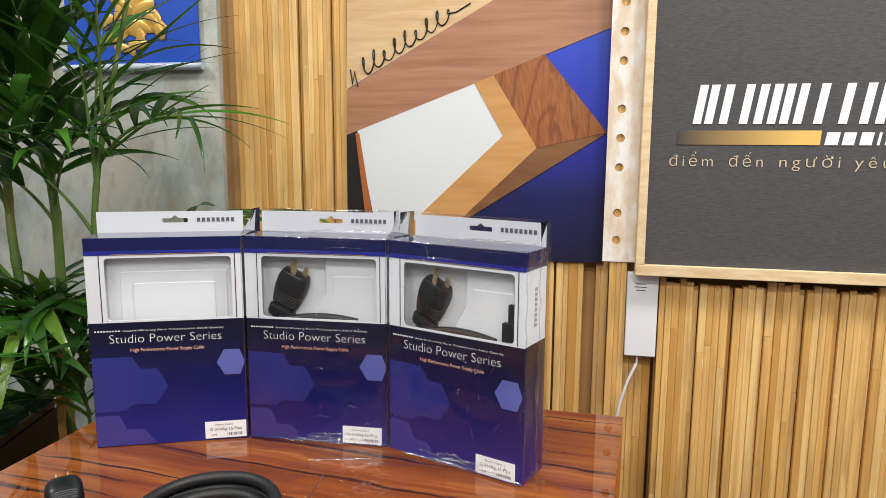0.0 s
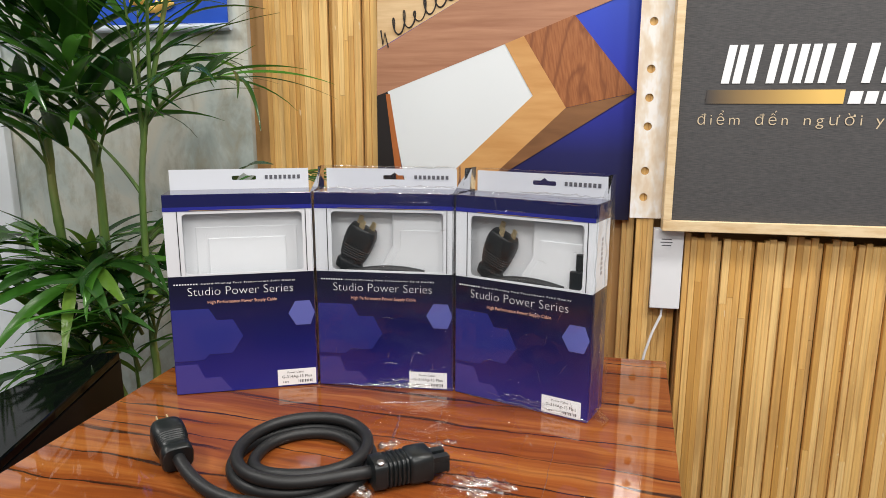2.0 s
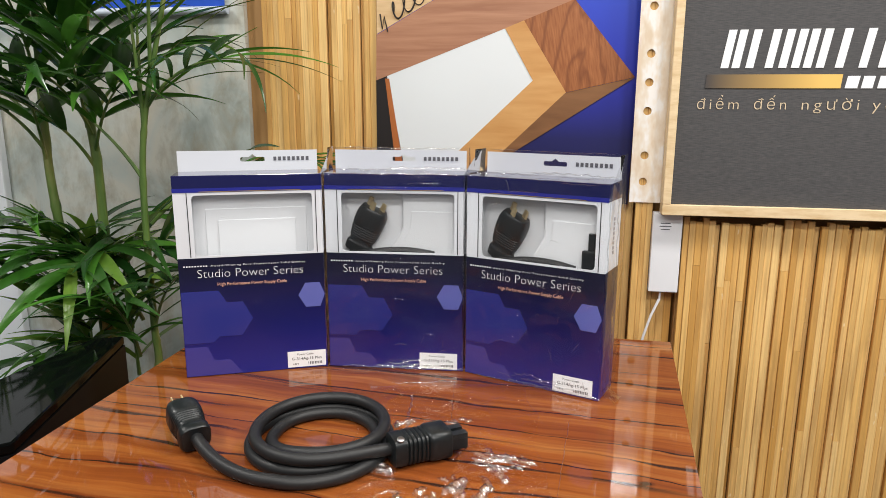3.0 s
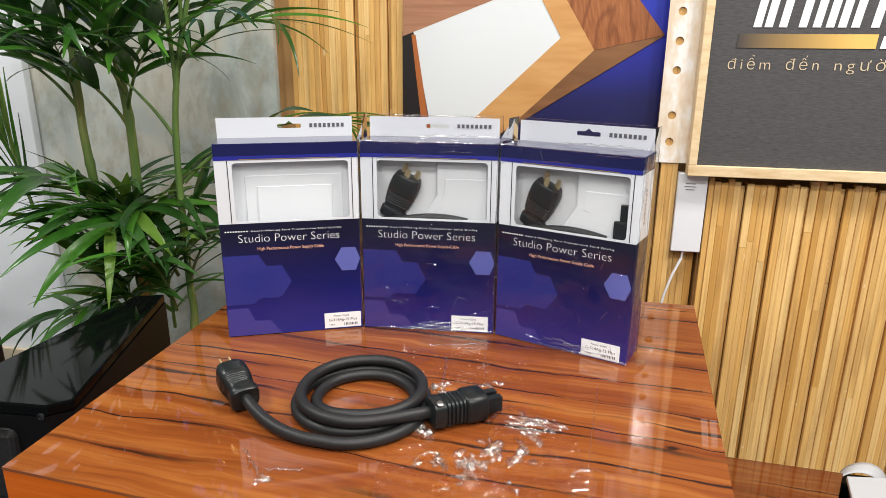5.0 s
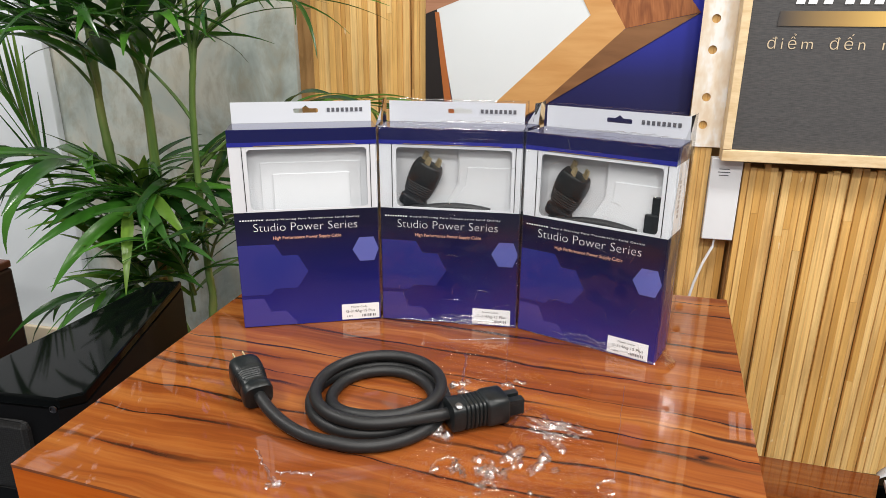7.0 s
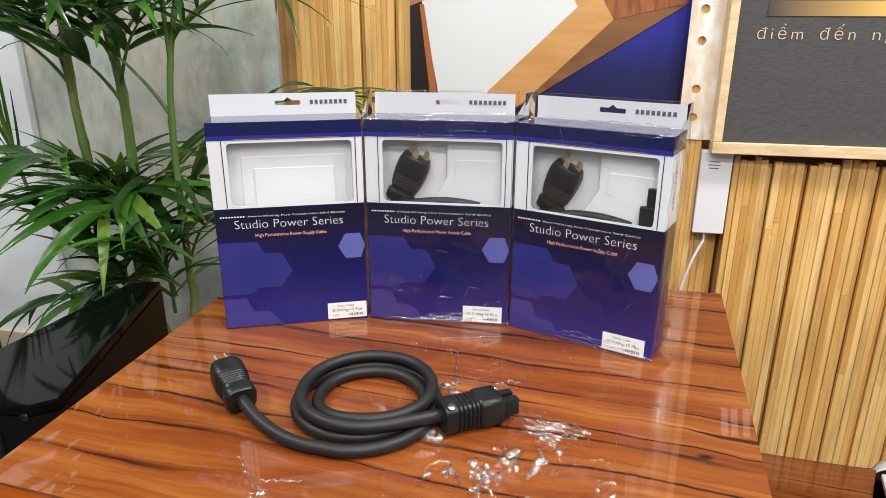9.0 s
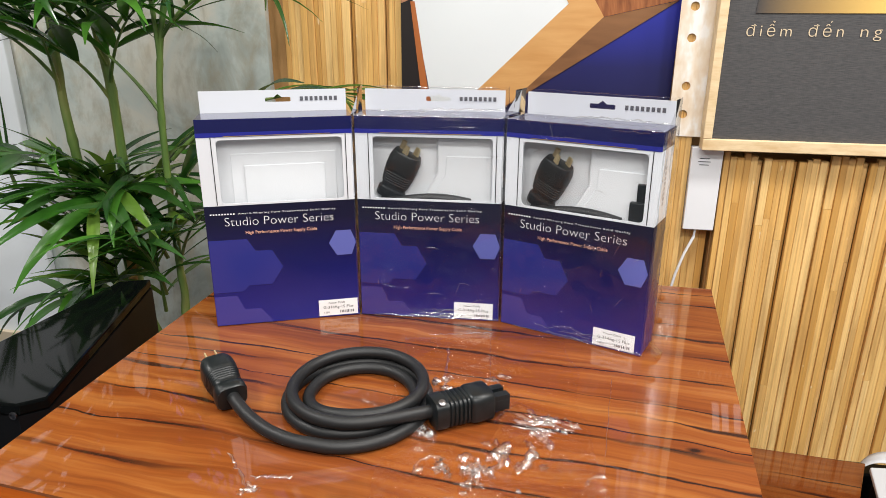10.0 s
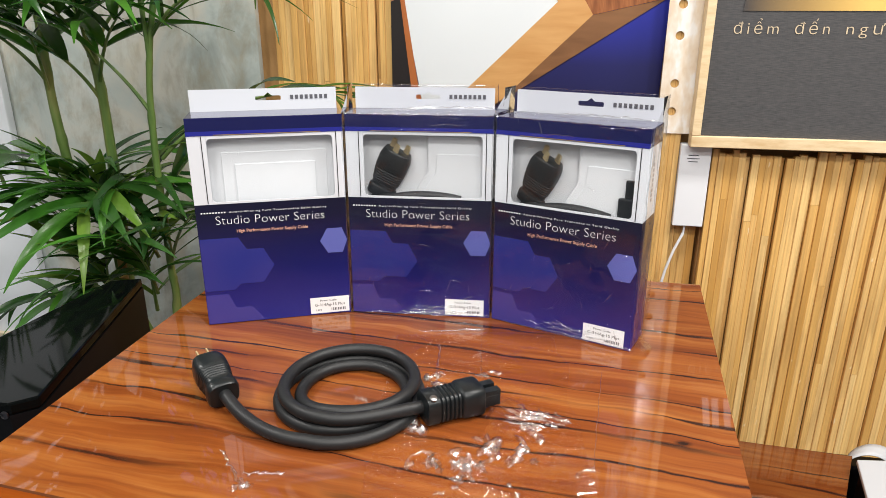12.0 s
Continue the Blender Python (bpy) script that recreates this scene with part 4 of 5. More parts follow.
        part("tray_step", moulded([(0.093, 0.150), (0.200, 0.150), (0.200, 0.264), (0.112, 0.264), (0.112, 0.212), (0.093, 0.180)], 0.0145, 0.0073), TRAY_WHITE, c)
        part("tray_step", moulded([(0.104, 0.150), (0.200, 0.150), (0.200, 0.238), (0.126, 0.238), (0.124, 0.212), (0.104, 0.180)], 0.0125, 0.0018, 0.0008), TRAY_WHITE, c)
        pm = pose(0.0410, 0.0275, 0.1750) @ pose(0, 0, 0, 0, 25, 0) @ pose(0, 0, 0, 101) @ Matrix.Diagonal((1.12, 1.12, 0.70, 1))
        a, b = bmesh.new(), bmesh.new()
        wall_plug(a, pm)
        plug = part("plug", a, PLUG_BLACK, c, "black plug with brass pins", smooth=True)
        pins(b, pm @ Matrix.Rotation(radians(50), 4, "Y") @ Matrix.Diagonal((1.5, 0.985, 1.35, 1)), 0.078)
        part("pins", b, BRASS, plug, "brass pins", smooth=True)
        arc = [(0.030 + 0.002 * s, 0.0265, 0.160 + 0.012 * s) for s in (0, 1)] + [(0.060 + 0.10 * s, 0.0085, 0.166 + 0.0135 * math.sin(math.pi * (0.2 + 0.6 * s))) for s in [i / 10 for i in range(11)]]
        part("cable_loop", tube(arc, 0.0065, 12), CABLE_GREY, c, smooth=True)
    if connector:
        part("connector", box(0.170, 0.006, 0.178, 0.1895, 0.0185, 0.2025, 0.0015), PLUG_BLACK, c)
        part("connector", box(0.178, 0.007, 0.203, 0.1895, 0.0175, 0.226, 0.0010), PLUG_BLACK, c)
    if wrapped:
        w = part("wrap_film", wrap_mesh(wrapped), WRAP_FILM, c, "crinkled clear shrink film", smooth=True)
        w.visible_shadow = False
        part("wrap_film", wrap_mesh(wrapped, False), WINDOW_FILM, c, smooth=True).visible_shadow = False
        film_folds(c, wrapped)
    return c


SLIM = Matrix.Diagonal((0.988, 1.0, 1.0, 1.0))
cable_box(pose(-0.6365, 0.7730, TABLE_Z + 0.0008, 0, 0, 23.2) @ SLIM, False, 0, "navy and white carton with an empty window, unwrapped")
cable_box(pose(-0.4470, 0.8545, TABLE_Z + 0.0008, 0, 0, 3.6) @ SLIM, True, 1, "navy and white carton in clear film, plug in its window")
cable_box(pose(-0.2410, 0.8665, TABLE_Z + 0.0008, 0, 0, -20.2) @ SLIM, True, 2, "navy carton in crinkled film turned aside, plug in its window", True)

# ---- coiled power cable ----
power = thing("power_cable", "thick dark grey power cable coiled on the cabinet", "cable", pose(0, 0, 0))
CX, CY, CR = -0.378, 0.615, 0.0072
TURNS = [(-102, 0.092, 0.6575), (-60, 0.086, 0.6575), (-20, 0.081, 0.6575), (25, 0.081, 0.6575), (60, 0.087, 0.6575), (90, 0.09, 0.6575), (130, 0.087, 0.6575), (180, 0.0805, 0.6575), (230, 0.074, 0.6575), (270, 0.066, 0.6575), (310, 0.064, 0.6575), (350, 0.066, 0.6575), (390, 0.068, 0.6575), (420, 0.072, 0.6575), (450, 0.0755, 0.6575), (490, 0.07, 0.6575), (540, 0.056, 0.6575), (580, 0.051, 0.664), (630, 0.051, 0.671), (670, 0.057, 0.672), (710, 0.069, 0.672), (750, 0.079, 0.672), (780, 0.086, 0.672), (810, 0.089, 0.672), (850, 0.084, 0.672), (900, 0.074, 0.6706), (940, 0.07, 0.672), (985, 0.068, 0.6725)]


def cable_points():
    deg = np.arange(-102, 986, 6.0)
    r = np.interp(deg, [k[0] for k in TURNS], [k[1] for k in TURNS])
    z = np.interp(deg, [k[0] for k in TURNS], [k[2] for k in TURNS])
    ker = np.ones(7) / 7
    r = np.convolve(np.pad(r, 3, "edge"), ker, "valid")
    z = np.convolve(np.pad(z, 3, "edge"), ker, "valid")
    coil = [Vector((CX + a * math.cos(radians(d)), CY + a * math.sin(radians(d)), h)) for d, a, h in zip(deg, r, z)]
    start = bezier(Vector((-0.520, 0.586, 0.673)), Vector((-0.486, 0.552, 0.659)), Vector((-0.440, 0.524, 0.6575)), coil[0], 12)
    end = bezier(coil[-1], coil[-1] + (coil[-1] - coil[-2]).normalized() * 0.035, Vector((-0.318, 0.566, 0.674)), Vector((-0.286, 0.592, 0.669)), 12)
    return start[:-1] + coil + end[1:]


def bezier(a, b, c, d, n):
    return [a * (1 - t) ** 3 + 3 * b * t * (1 - t) ** 2 + 3 * c * t * t * (1 - t) + d * t ** 3 for t in [i / n for i in range(n + 1)]]


part("cord", tube(cable_points(), CR, 16), CABLE_GREY, power, "dark grey rubber cord", smooth=True)


def aimed(p, q):
    """A pose at p whose +y runs to q."""
    p, q = Vector(p), Vector(q)
    return Matrix.Translation(p) @ (q - p).to_track_quat("Y", "Z").to_matrix().to_4x4()


pm = aimed((-0.510, 0.576, 0.6675), (-0.568, 0.634, 0.6850)) @ Matrix.Diagonal((0.95, 0.98, 0.95, 1))
a, b = bmesh.new(), bmesh.new()
wall_plug(a, pm)
wplug = part("wall_plug", a, PLUG_BLACK, power, "black ribbed plug", smooth=True)
pins(b, pm)
part("pins", b, BRASS, wplug, "gold coloured pins", smooth=True)

im = aimed((-0.286, 0.589, 0.669), (-0.213, 0.638, 0.669))


def connector_body():
    """A ribbed appliance connector along +y."""
    bm = bmesh.new()
    prof = [(0.0, 0.012, 0.012), (0.001, 0.0175, 0.0165), (0.014, 0.0180, 0.0170), (0.015, 0.0155, 0.0150)]
    for k in range(5):
        y = 0.016 + 0.005 * k
        prof += [(y, 0.0158, 0.0152), (y + 0.0012, 0.0178, 0.0166), (y + 0.0032, 0.0178, 0.0166), (y + 0.0044, 0.0158, 0.0152)]
    prof += [(0.042, 0.0185, 0.0170), (0.045, 0.0200, 0.0178), (0.066, 0.0200, 0.0178), (0.068, 0.0185, 0.0165)]
    rings = []
    for y, a, b in prof:
        ring = []
        for k in range(24):
            t = math.tau * k / 24
            c, s = math.cos(t), math.sin(t)
            ring.append((a * math.copysign(abs(c) ** 0.5, c), y, b * math.copysign(abs(s) ** 0.5, s)))
        rings.append(ring)
    ring_tube(bm, rings)
    bmesh.ops.recalc_face_normals(bm, faces=bm.faces[:])
    return bm


iec = part("connector", connector_body(), PLUG_BLACK, power, "black ribbed appliance connector", im, True)


def connector_nose():
    bm = bmesh.new()
    add_box(bm, -0.0125, 0.067, -0.010, 0.0125, 0.089, 0.0025)
    add_box(bm, -0.0125, 0.067, 0.0027, -0.0030, 0.089, 0.0085)
    add_box(bm, 0.0030, 0.067, 0.0027, 0.0125, 0.089, 0.0085)
    return bm


nose = part("nose", connector_nose(), PLUG_BLACK, iec)
part("screw", lathe([(0.0042, 0), (0.0042, 0.0015), (0.003, 0.0022)], 14), STEEL, iec, "steel screw", pose(0.012, 0.008, 0.0162, 0, 20), True)

# ---- clear bag lying on the cabinet ----


def bag_mesh():
    """A thin film that lies flat but for clusters of steep creases."""
    bm = bmesh.new()
    nx, ny = 150, 170
    o, ux, uy = Vector((-0.315, 0.44, TABLE_Z + 0.0012)), Vector((0.215, 0.05, 0)), Vector((-0.05, 0.35, 0))
    rows = []
    for j in range(ny + 1):
        row = []
        for i in range(nx + 1):
            u, v = i / nx, j / ny
            p = o + ux * u + uy * v
            q = Vector((p.x, p.y, 0.31))
            mask = max(0.0, noise.noise(q * 13) * 1.6 + 0.55 * math.exp(-((u - 0.42) / 0.42) ** 2 - ((v - 0.27) / 0.17) ** 2) + 0.35 * math.exp(-((u - 0.12) / 0.1) ** 2 - ((v - 0.75) / 0.3) ** 2) - 0.12)
            ridge = 1 - abs(noise.noise(q * 21)) * 1.9
            fine = 1 - abs(noise.noise(q * 75 + Vector((3, 1, 0)))) * 1.8
            lift = min(1.0, mask) * (0.010 * max(0, ridge) ** 2 + 0.0016 * max(0, fine))
            edge = 0.012 * noise.noise(Vector((u * 5, v * 5, 9)))
            row.append(bm.verts.new((p.x + edge, p.y + edge * 0.6, p.z + lift)))
        rows.append(row)
    for a, b in zip(rows, rows[1:]):
        for i in range(nx):
            bm.faces.new((a[i], a[i + 1], b[i + 1], b[i]))
    return bm


bag = thing("plastic_bag", "crumpled clear plastic bag lying on the cabinet", "bag", pose(0, 0, 0))
sheet = part("sheet", bag_mesh(), BAG_FILM, bag, smooth=True)
sheet.visible_shadow = False
rb = random.Random(8)


def bag_fold(x0, y0, x1, y1, radius, n=16, wob=0.0006):
    pts = [(x0 + (x1 - x0) * k / n + rb.gauss(0, wob), y0 + (y1 - y0) * k / n + rb.gauss(0, wob), TABLE_Z + 0.0025 + abs(rb.gauss(0, 0.001))) for k in range(n + 1)]
    f = part("film_fold", ridge(pts, [radius * rb.uniform(0.5, 1.2) * (0.2 if k in (0, n) else 1.0) for k in range(n + 1)], (0.05, -0.35, 1)), BAG_FOLD, bag, smooth=True)
    f.visible_shadow = False


bag_fold(-0.105, 0.53, -0.090, 0.73, 0.0006, wob=0.0004)
bag_fold(-0.335, 0.800, -0.245, 0.825, 0.0010)
bag_fold(-0.30, 0.77, -0.285, 0.66, 0.0022, wob=0.0008)
bag_fold(-0.250, 0.82, -0.236, 0.70, 0.0006, wob=0.0004)
bag_fold(-0.475, 0.50, -0.43, 0.45, 0.0018, wob=0.0012)
bag_fold(-0.44, 0.47, -0.40, 0.478, 0.0020, wob=0.001)


def bag_cluster(x, y, spread, n, angle, turn, length, radius):
    """Short shining creases round a spot, lying about one way."""
    for k in range(n):
        cx, cy, a, ln = rb.gauss(x, spread), rb.gauss(y, spread * 0.8), radians(rb.gauss(angle, turn)), length * rb.uniform(0.5, 1.3)
        bag_fold(cx - ln / 2 * math.cos(a), cy - ln / 2 * math.sin(a), cx + ln / 2 * math.cos(a), cy + ln / 2 * math.sin(a), 1.35 * radius * rb.uniform(0.5, 1.3), 7, 0.0009)


def bag_arc(x, y, r, a0, a1, radius):
    """A curved crease."""
    n = 12
    pts = [(x + r * math.cos(radians(a0 + (a1 - a0) * k / n)), y + r * math.sin(radians(a0 + (a1 - a0) * k / n)), TABLE_Z + 0.003 + abs(rb.gauss(0, 0.0008))) for k in range(n + 1)]
    f = part("film_fold", ridge(pts, [radius * rb.uniform(0.6, 1.2) * (0.2 if k in (0, n) else 1.0) for k in range(n + 1)], (0.05, -0.35, 1)), BAG_FOLD, bag, smooth=True)
    f.visible_shadow = False


bag_arc(-0.268, 0.516, 0.018, 60, 215, 0.0026)
bag_cluster(-0.266, 0.512, 0.007, 6, 80, 50, 0.012, 0.0040)
bag_cluster(-0.236, 0.512, 0.012, 10, 20, 50, 0.012, 0.0046)
bag_cluster(-0.224, 0.526, 0.008, 8, 70, 30, 0.020, 0.0044)
bag_cluster(-0.206, 0.556, 0.005, 6, 85, 15, 0.034, 0.0050)
bag_arc(-0.195, 0.556, 0.040, 15, 70, 0.0044)
bag_arc(-0.190, 0.568, 0.034, 0, 75, 0.0036)
bag_arc(-0.215, 0.545, 0.045, 5, 50, 0.0040)
bag_cluster(-0.175, 0.618, 0.013, 14, -12, 12, 0.040, 0.0022)
bag_cluster(-0.150, 0.622, 0.010, 6, -55, 20, 0.022, 0.0024)
bag_cluster(-0.174, 0.540, 0.007, 5, 70, 20, 0.026, 0.0046)
bag_cluster(-0.286, 0.576, 0.006, 7, 50, 25, 0.020, 0.0040)
bag_cluster(-0.292, 0.680, 0.010, 12, 30, 40, 0.014, 0.0030)
bag_cluster(-0.235, 0.690, 0.016, 5, 20, 30, 0.014, 0.0024)
bag_cluster(-0.432, 0.452, 0.007, 5, 30, 30, 0.014, 0.0034)
bag_cluster(-0.205, 0.500, 0.030, 8, 20, 60, 0.010, 0.0030)
bag_arc(-0.108, 0.522, 0.012, 60, 200, 0.0026)

# ---- palm ----
palm = thing("potted_palm", "tall green potted palm with cane stems and arching leaves", "plant", pose(-1.06, 1.18, 0))
palm_inv = palm.matrix_basis.inverted()
part("pot", lathe([(0.11, 0), (0.15, 0.26), (0.16, 0.30), (0.148, 0.30), (0.14, 0.27), (0.02, 0.268)], 32), POT_BLACK, palm, "dark round pot", smooth=True)
part("soil", lathe([(0.138, 0.269), (0.138, 0.274), (0.05, 0.277)], 24), SOIL, palm)


def cane(points, r0, r1, mat=STEM):
    """A jointed cane through points, with a ring at each joint."""
    pts = [Vector(p) for p in points]
    fine = []
    for i in range(len(pts) - 1):
        p0, p1, p2, p3 = pts[max(i - 1, 0)], pts[i], pts[i + 1], pts[min(i + 2, len(pts) - 1)]
        for k in range(10):
            t = k / 10
            fine.append(0.5 * ((2 * p1) + (p2 - p0) * t + (2 * p0 - 5 * p1 + 4 * p2 - p3) * t * t + (3 * p1 - p0 - 3 * p2 + p3) * t ** 3))
    fine.append(pts[-1])
    n = len(fine)
    radii = [0.78 * (r0 + (r1 - r0) * i / (n - 1)) * (1.17 if i % 7 == 3 else 1.0) for i in range(n)]
    bm = tube(fine, radii, 12)
    bm.transform(palm_inv)
    return part("cane", bm, mat, palm, smooth=True)


cane([(-1.13, 1.19, 0.27), (-1.166, 1.2, 0.50), (-1.168, 1.2, 0.753), (-1.178, 1.2, 0.93), (-1.166, 1.2, 1.243), (-1.15, 1.2, 1.62)], 0.0145, 0.009)
cane([(-1.06, 1.19, 0.27), (-1.071, 1.2, 0.50), (-1.066, 1.2, 0.688), (-1.063, 1.2, 0.905), (-1.072, 1.2, 1.09), (-1.035, 1.2, 1.348), (-1.01, 1.2, 1.65)], 0.0155, 0.009)
cane([(-0.98, 1.16, 0.27), (-0.919, 1.13, 0.501), (-0.92, 1.13, 0.60), (-0.917, 1.13, 0.867), (-0.900, 1.13, 1.01), (-0.862, 1.13, 1.153), (-0.812, 1.13, 1.325)], 0.0115, 0.005)
cane([(-1.00, 1.22, 0.27), (-1.075, 1.18, 0.55), (-1.03, 1.15, 0.72)], 0.010, 0.006)
cane([(-1.05, 1.1, 0.27), (-1.058, 1.16, 0.46), (-1.056, 1.168, 0.66)], 0.0125, 0.011, STEM_DRY)

LEAFLETS = {}


def leaflet_mesh(kind):
    """A long folded blade along +x, drooping to its tip, one unit long. kind: droop and breadth steps."""
    if kind in LEAFLETS:
        return LEAFLETS[kind]
    droop, breadth, tone = kind
    bm = bmesh.new()
    rows = []
    n = 9
    for i in range(n + 1):
        t = i / n
        wdt = breadth * (math.sin(math.pi * min(1, t * 0.96 + 0.03) ** 0.75)) * (1 - 0.25 * t) + 0.003
        a = droop * t
        x = math.sin(a) / droop if droop > 0.01 else t
        z = -(1 - math.cos(a)) / droop if droop > 0.01 else 0.0
        f = wdt * 0.30
        rows.append([bm.verts.new((x, wdt, z + f)), bm.verts.new((x, wdt * 0.5, z + f * 0.35)), bm.verts.new((x, 0, z)), bm.verts.new((x, -wdt * 0.5, z + f * 0.35)), bm.verts.new((x, -wdt, z + f))])
    for a, b in zip(rows, rows[1:]):
        for k in range(4):
            bm.faces.new((a[k], a[k + 1], b[k + 1], b[k]))
    me = to_mesh("leaflet", bm, (LEAF, LEAF_DARK, LEAF_LIT_LIME)[tone], True)
    LEAFLETS[kind] = me
    return me


def frond(base, azimuth, rise, length, bend, count, leaf_len, breadth, rnd, dark=0.35, sag=1.0, bare=0.25, lime=0.0, fan=58):
    """A feathered leaf: a rachis that leaves base at the given azimuth and rise (degrees) and bends down, with leaflets on both sides."""
    az = radians(azimuth)
    pts, ang, p = [], radians(rise), Vector(base)
    n = 16
    side = Vector((-math.sin(az), math.cos(az), 0))
    for i in range(n + 1):
        pts.append(p.copy())
        d = Vector((math.cos(az) * math.cos(ang), math.sin(az) * math.cos(ang), math.sin(ang)))
        p = p + d * (length / n)
        ang -= radians(bend) / n
    bm = tube(pts, [0.0042 * (1 - 0.75 * i / n) for i in range(n + 1)], 7)
    bm.transform(palm_inv)
    rachis = part("frond", bm, STEM, palm, smooth=True)
    for k in range(count):
        t = bare + (1 - bare) * (k + 0.5) / count
        i = min(n - 1, int(t * n))
        q = pts[i].lerp(pts[i + 1], t * n - i)
        d = (pts[i + 1] - pts[i]).normalized()
        for s in (-1, 1):
            spread = radians(fan - 0.65 * fan * (t - bare) / (1 - bare) + rnd.uniform(-11, 11))
            out = (d * math.cos(spread) + (side * s + Vector((0, 0, 0.28))).normalized() * math.sin(spread)).normalized()
            out = (out + Vector((0, 0, rnd.uniform(-0.15, 0.2)))).normalized()
            ln = leaf_len * (0.62 + 0.5 * math.sin(math.pi * (0.15 + 0.75 * t))) * rnd.uniform(0.82, 1.12)
            kind = (round(rnd.uniform(0.5, 1.5) * sag, 1), round(1.08 * breadth * rnd.uniform(0.8, 1.2) / leaf_len, 3), 2 if rnd.random() < lime else int(rnd.random() < dark))
            ob = new("leaflet", leaflet_mesh(kind))
            ob.parent = rachis
            x = out
            y = Vector((0, 0, 1)).cross(x)
            if y.length < 0.05:
                y = side.copy()
            y.normalize()
            z = x.cross(y)
            turn = Matrix((x, y, z)).transposed().to_4x4() @ Matrix.Rotation(rnd.uniform(-0.5, 0.5), 4, "X")
            ob.matrix_basis = palm_inv @ Matrix.Translation(q) @ turn @ Matrix.Diagonal((ln, ln, ln, 1))
    return rachis


rnd = random.Random(11)
# thin feathered crown of the slender cane, spreading to one side
frond((-0.903, 1.13, 0.985), 290, 84, 0.42, 14, 8, 0.34, 0.0058, rnd, 0.6, 0.35, 0.04, fan=66)
frond((-0.880, 1.13, 1.100), 310, 72, 0.36, 30, 8, 0.32, 0.0060, rnd, 0.5, 0.45, 0.1, fan=62)
frond((-0.905, 1.13, 0.990), 120, 76, 0.40, 40, 7, 0.26, 0.0080, rnd, 0.7, 0.8, 0.2)
frond((-0.895, 1.13, 1.030), 350, 48, 0.26, 60, 6, 0.22, 0.0062, rnd, 0.8, 0.9, 0.1)
frond((-0.913, 1.13, 0.890), 200, 62, 0.24, 30, 4, 0.15, 0.0055, rnd, 0.8, 0.8, 0.5)
frond((-0.925, 1.16, 0.800), 12, 46, 0.42, 62, 6, 0.24, 0.0100, rnd, 0.5, 0.9, 0.45)
# hanging broad crown of the two stout canes
for height, azimuth, rise, length in ((1.00, 262, 72, 0.34), (1.04, 300, 66, 0.34), (1.10, 225, 64, 0.38), (1.18, 290, 58, 0.42), (1.26, 330, 62, 0.40)):
    frond((-1.062, 1.2, height), azimuth, rise + 10, length, 45, 6, 0.25, 0.0138, rnd, 0.4, 0.75, 0.1, fan=50)
for height, azimuth, rise, length in ((1.03, 285, 72, 0.36), (1.15, 300, 64, 0.40), (1.22, 240, 54, 0.42)):
    frond((-1.178, 1.2, height), azimuth, rise + 10, length, 50, 6, 0.25, 0.0138, rnd, 0.4, 0.8, 0.1, fan=50)
frond((-1.172, 1.2, 1.08), 190, 40, 0.40, 60, 7, 0.26, 0.0095, rnd, 0.5, 1.0, 0.15)
for height, azimuth in ((1.12, 310), (1.22, 210)):
    frond((-1.120, 1.22, height), azimuth, 68, 0.38, 60, 6, 0.27, 0.0135, rnd, 0.4, 0.9, 0.1, fan=50)
for dx, height, azimuth, rise in ((-1.07, 0.99, 300, 60), (-1.18, 1.00, 255, 64), (-1.07, 1.05, 220, 66)):
    frond((dx, 1.19, height), azimuth, rise, 0.24, 40, 4, 0.24, 0.0125, rnd, 0.6, 0.9, 0.2, fan=48)
for dx, height, azimuth, rise in ((-1.065, 0.90, 245, 64), (-1.066, 0.93, 325, 60), (-1.182, 0.94, 228, 62), (-1.180, 0.91, 300, 66), (-1.065, 0.97, 280, 55), (-1.18, 0.98, 200, 58), (-1.065, 1.00, 10, 62)):
    frond((dx, 1.2, height), azimuth, rise, 0.26, 50, 4, 0.23, 0.0125, rnd, 0.5, 0.95, 0.3, fan=46)
# broad drooping leaves at half height
frond((-1.168, 1.2, 0.768), 205, 24, 0.26, 36, 4, 0.26, 0.0150, rnd, 0.3, 1.1, 0.05)
frond((-1.165, 1.2, 0.760), 250, 34, 0.16, 50, 3, 0.23, 0.0165, rnd, 0.5, 1.3, 0.1)
frond((-1.150, 1.2, 0.740), 20, 40, 0.16, 40, 3, 0.16, 0.0090, rnd, 0.5, 0.6, 0.2)
frond((-1.068, 1.2, 0.730), 350, 30, 0.22, 50, 4, 0.20, 0.0080, rnd, 0.7, 0.8, 0.15)
frond((-1.068, 1.2, 0.700), 285, 36, 0.18, 60, 5, 0.22, 0.0125, rnd, 0.4, 1.0, 0.1, lime=0.3)
for dx, height, azimuth, rise in ((-1.15, 0.66, 280, 50), (-1.12, 0.62, 320, 66), (-1.07, 0.64, 265, 58), (-1.04, 0.66, 20, 62), (-1.09, 0.58, 210, 60), (-1.14, 0.60, 240, 44)):
    frond((dx, 1.21, height), azimuth, rise + 12, 0.17, 30, 3, 0.19, 0.0135, rnd, 0.6, 0.75, 0.1, lime=0.3, fan=50)
for dx, height, azimuth, rise in ((-1.10, 0.66, 265, 56), (-1.06, 0.68, 310, 52), (-1.00, 0.62, 300, 58)):
    frond((dx, 1.18, height), azimuth, rise, 0.17, 50, 4, 0.19, 0.0140, rnd, 0.6, 0.9, 0.15)
# straight narrow leaves of the shoot by the white wall
frond((-1.400, 1.27, 0.700), 200, 80, 0.26, 10, 9, 0.26, 0.0032, rnd, 0.2, 0.12, 0.05, lime=0.5, fan=34)
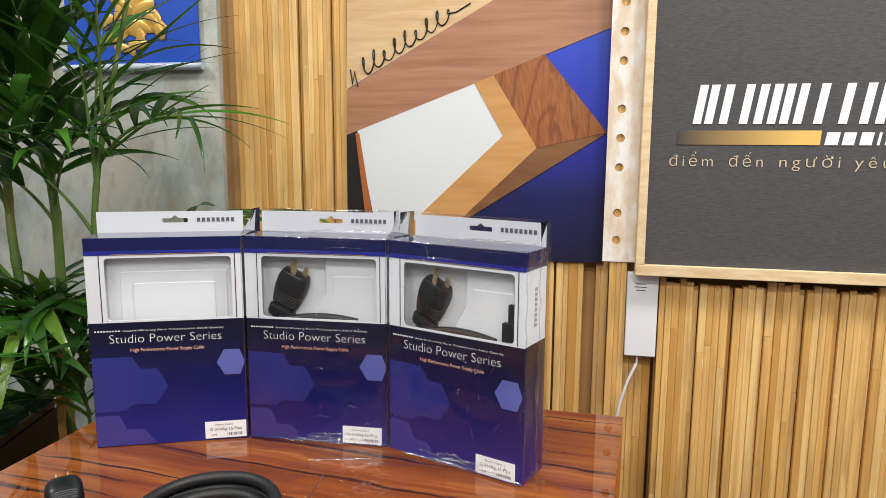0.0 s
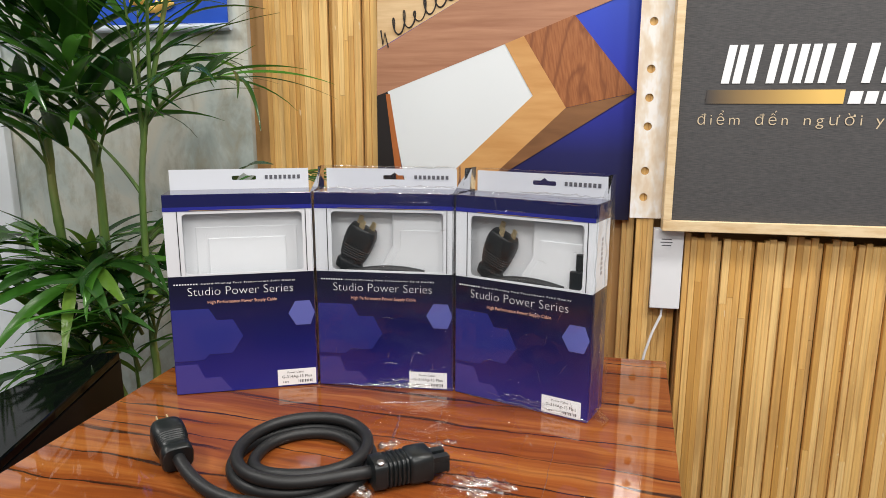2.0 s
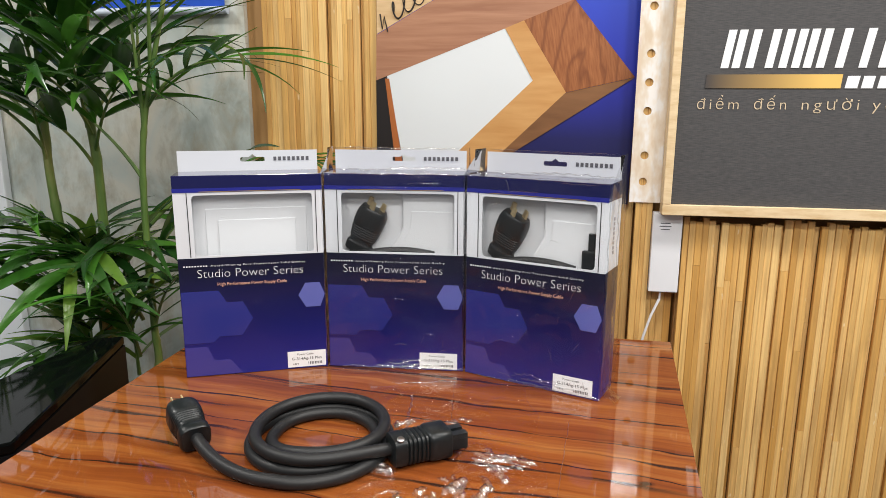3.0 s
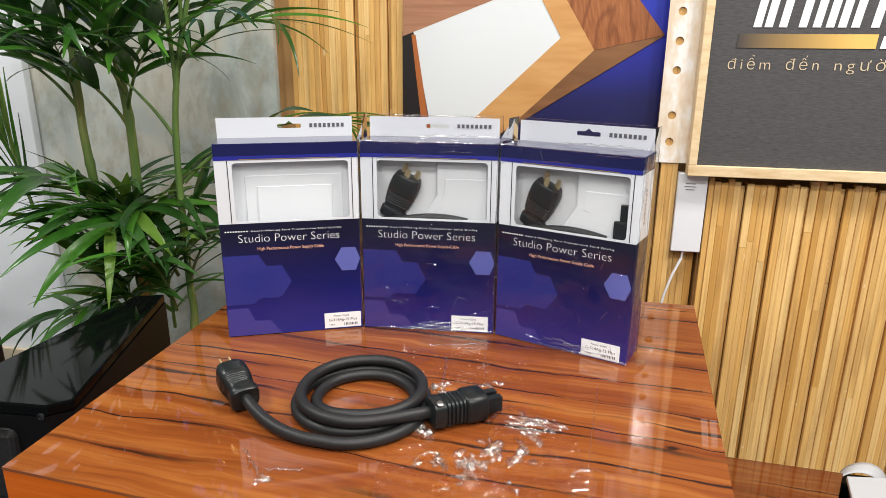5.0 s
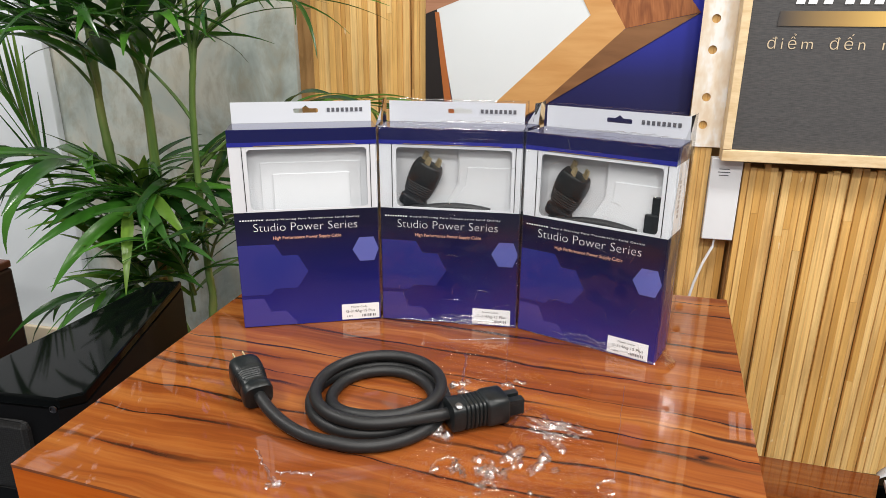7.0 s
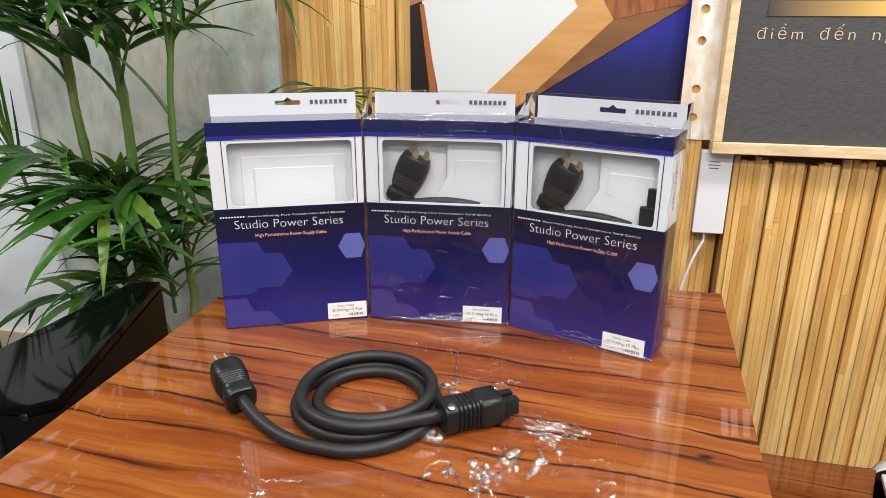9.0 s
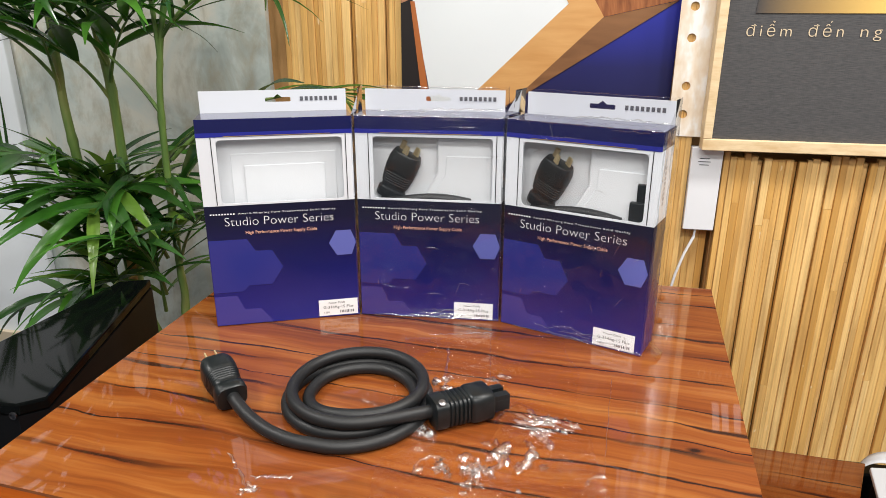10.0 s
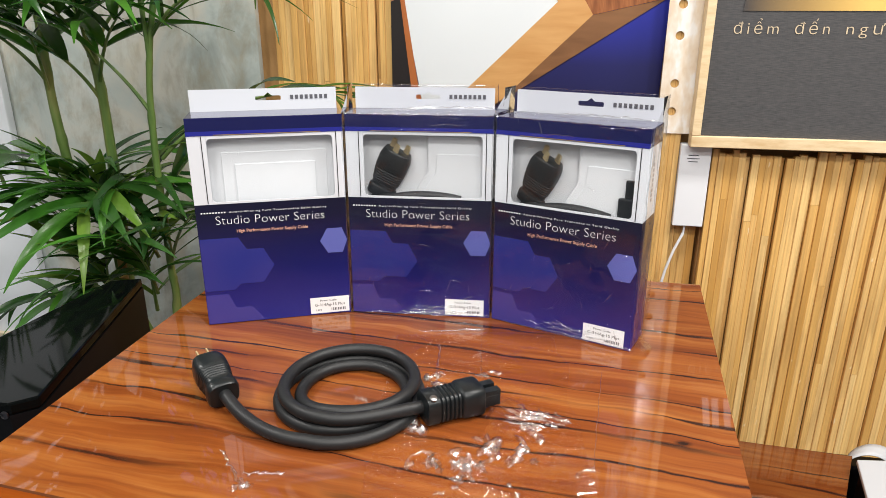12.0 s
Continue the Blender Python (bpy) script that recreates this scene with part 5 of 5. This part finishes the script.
# low bushy growth, with backlight painted into its lime leaves
for dx, dy, height, azimuth, rise in ((-1.12, 1.19, 0.50, 270, 74), (-1.10, 1.17, 0.46, 310, 72), (-1.07, 1.16, 0.48, 240, 76), (-1.04, 1.18, 0.54, 330, 64), (-1.08, 1.22, 0.58, 280, 80), (-1.00, 1.18, 0.46, 300, 76)):
    frond((dx, dy, height), azimuth, rise, 0.20, 30, 4, 0.18, 0.0145, rnd, 0.4, 0.7, 0.08, lime=0.6, fan=50)
for dx, dy, height, azimuth, rise in ((-1.16, 1.18, 0.47, 205, 30), (-1.10, 1.16, 0.54, 262, 24), (-1.05, 1.14, 0.54, 290, 36)):
    frond((dx, dy, height), azimuth, rise, 0.12, 50, 3, 0.19, 0.0165, rnd, 0.6, 1.1, 0.1)
for dx, height, azimuth in ((-0.965, 0.52, 285), (-0.93, 0.56, 325), (-0.95, 0.60, 190), (-0.93, 0.70, 30)):
    frond((dx, 1.14, height), azimuth, 68, 0.24, 45, 5, 0.19, 0.0070, rnd, 0.7, 0.9, 0.15)

# ---- bamboo slats ----
cladding = thing("wall_north_cladding", "upright golden bamboo slats in uneven groups", "cladding", pose(0, 0, 0), kind="structure")


def slat_mesh(depth):
    bm = bmesh.new()
    add_box(bm, -0.00775, 0, 0, 0.00775, depth, 1)
    bmesh.ops.bevel(bm, geom=[e for e in bm.edges if abs(e.verts[0].co.z - e.verts[1].co.z) > 0.5 and e.verts[0].co.y < 0.001], offset=0.0011, segments=1, affect="EDGES")
    return to_mesh("slat", bm, BAMBOO)


SLAT = slat_mesh(0.012)
rs = random.Random(3)


def slat(x, y, z1, width=1.0, z0=0.0):
    """One slat, now and then pieced together end to end from two lengths."""
    if z0 == 0.0 and rs.random() < 0.45:
        cut = rs.uniform(0.12, 0.74) if z1 < 1 else rs.uniform(0.85, 1.3)
        if cut < z1 - 0.05:
            slat(x, y + 0.0004, z1, width, cut + 0.0006)
            z1 = cut
    ob = new("slat", SLAT)
    ob.parent = cladding
    ob.matrix_basis = Matrix.Translation((x, y, z0)) @ Matrix.Diagonal((width, 1, z1 - z0, 1))


def slat_group(x0, width, y, top, jag):
    n = max(1, round(width / 0.0150))
    shares = [rs.uniform(0.7, 1.3) for k in range(n)]
    x = x0
    for share in shares:
        w = width * share / sum(shares)
        slat(x + w / 2, y + rs.choice((0, 0, 0.0012, 0.0034)), top - rs.uniform(0, jag), w / 0.0155 * 0.988)
        x += w


slat_group(-0.852, 0.166, 1.573, 2.60, 0.0)
slat(-0.680, 1.584, 2.60, 0.55)
slat_group(-0.672, 0.070, 1.570, 2.60, 0.0)
slat(-0.597, 1.584, 2.60, 0.45)
x = -0.592
while x < 0.0:
    slat_group(x, 0.062, 1.574, 2.60, 0.0)
    x += 0.067
slat_group(0.034, 0.028, 1.576, 2.60, 0.0)
slat_group(0.0625, 0.038, 1.5315, 2.60, 0.0)
slat_group(0.100, 0.062, 1.556, 0.607, 0.012)
STARTS = [0.1705, 0.2530, 0.3230, 0.3880, 0.4640, 0.5310, 0.6000]
while STARTS[-1] < 1.9:
    STARTS.append(STARTS[-1] + 0.0695 + 0.008 * (len(STARTS) % 3 - 1))
for k, (x0, x1) in enumerate(zip(STARTS, STARTS[1:])):
    gap = (0.0125, 0.0105, 0.0080, 0.0140)[k % 4]
    slat_group(x0, x1 - x0 - gap, 1.518 + rs.choice((0.0, 0.002, 0.004)), 0.789 - 0.003 * (k % 3), 0.012)
    slat(x1 - gap / 2, 1.5335, 0.776 - rs.uniform(0, 0.01), gap / 0.0155 * 0.86)
solid("batten", box(0.168, 1.5455, 0.0, 1.95, 1.599, 0.70), BACK_WOOD, "brown batten board behind the raised slats", "batten", kind="structure")
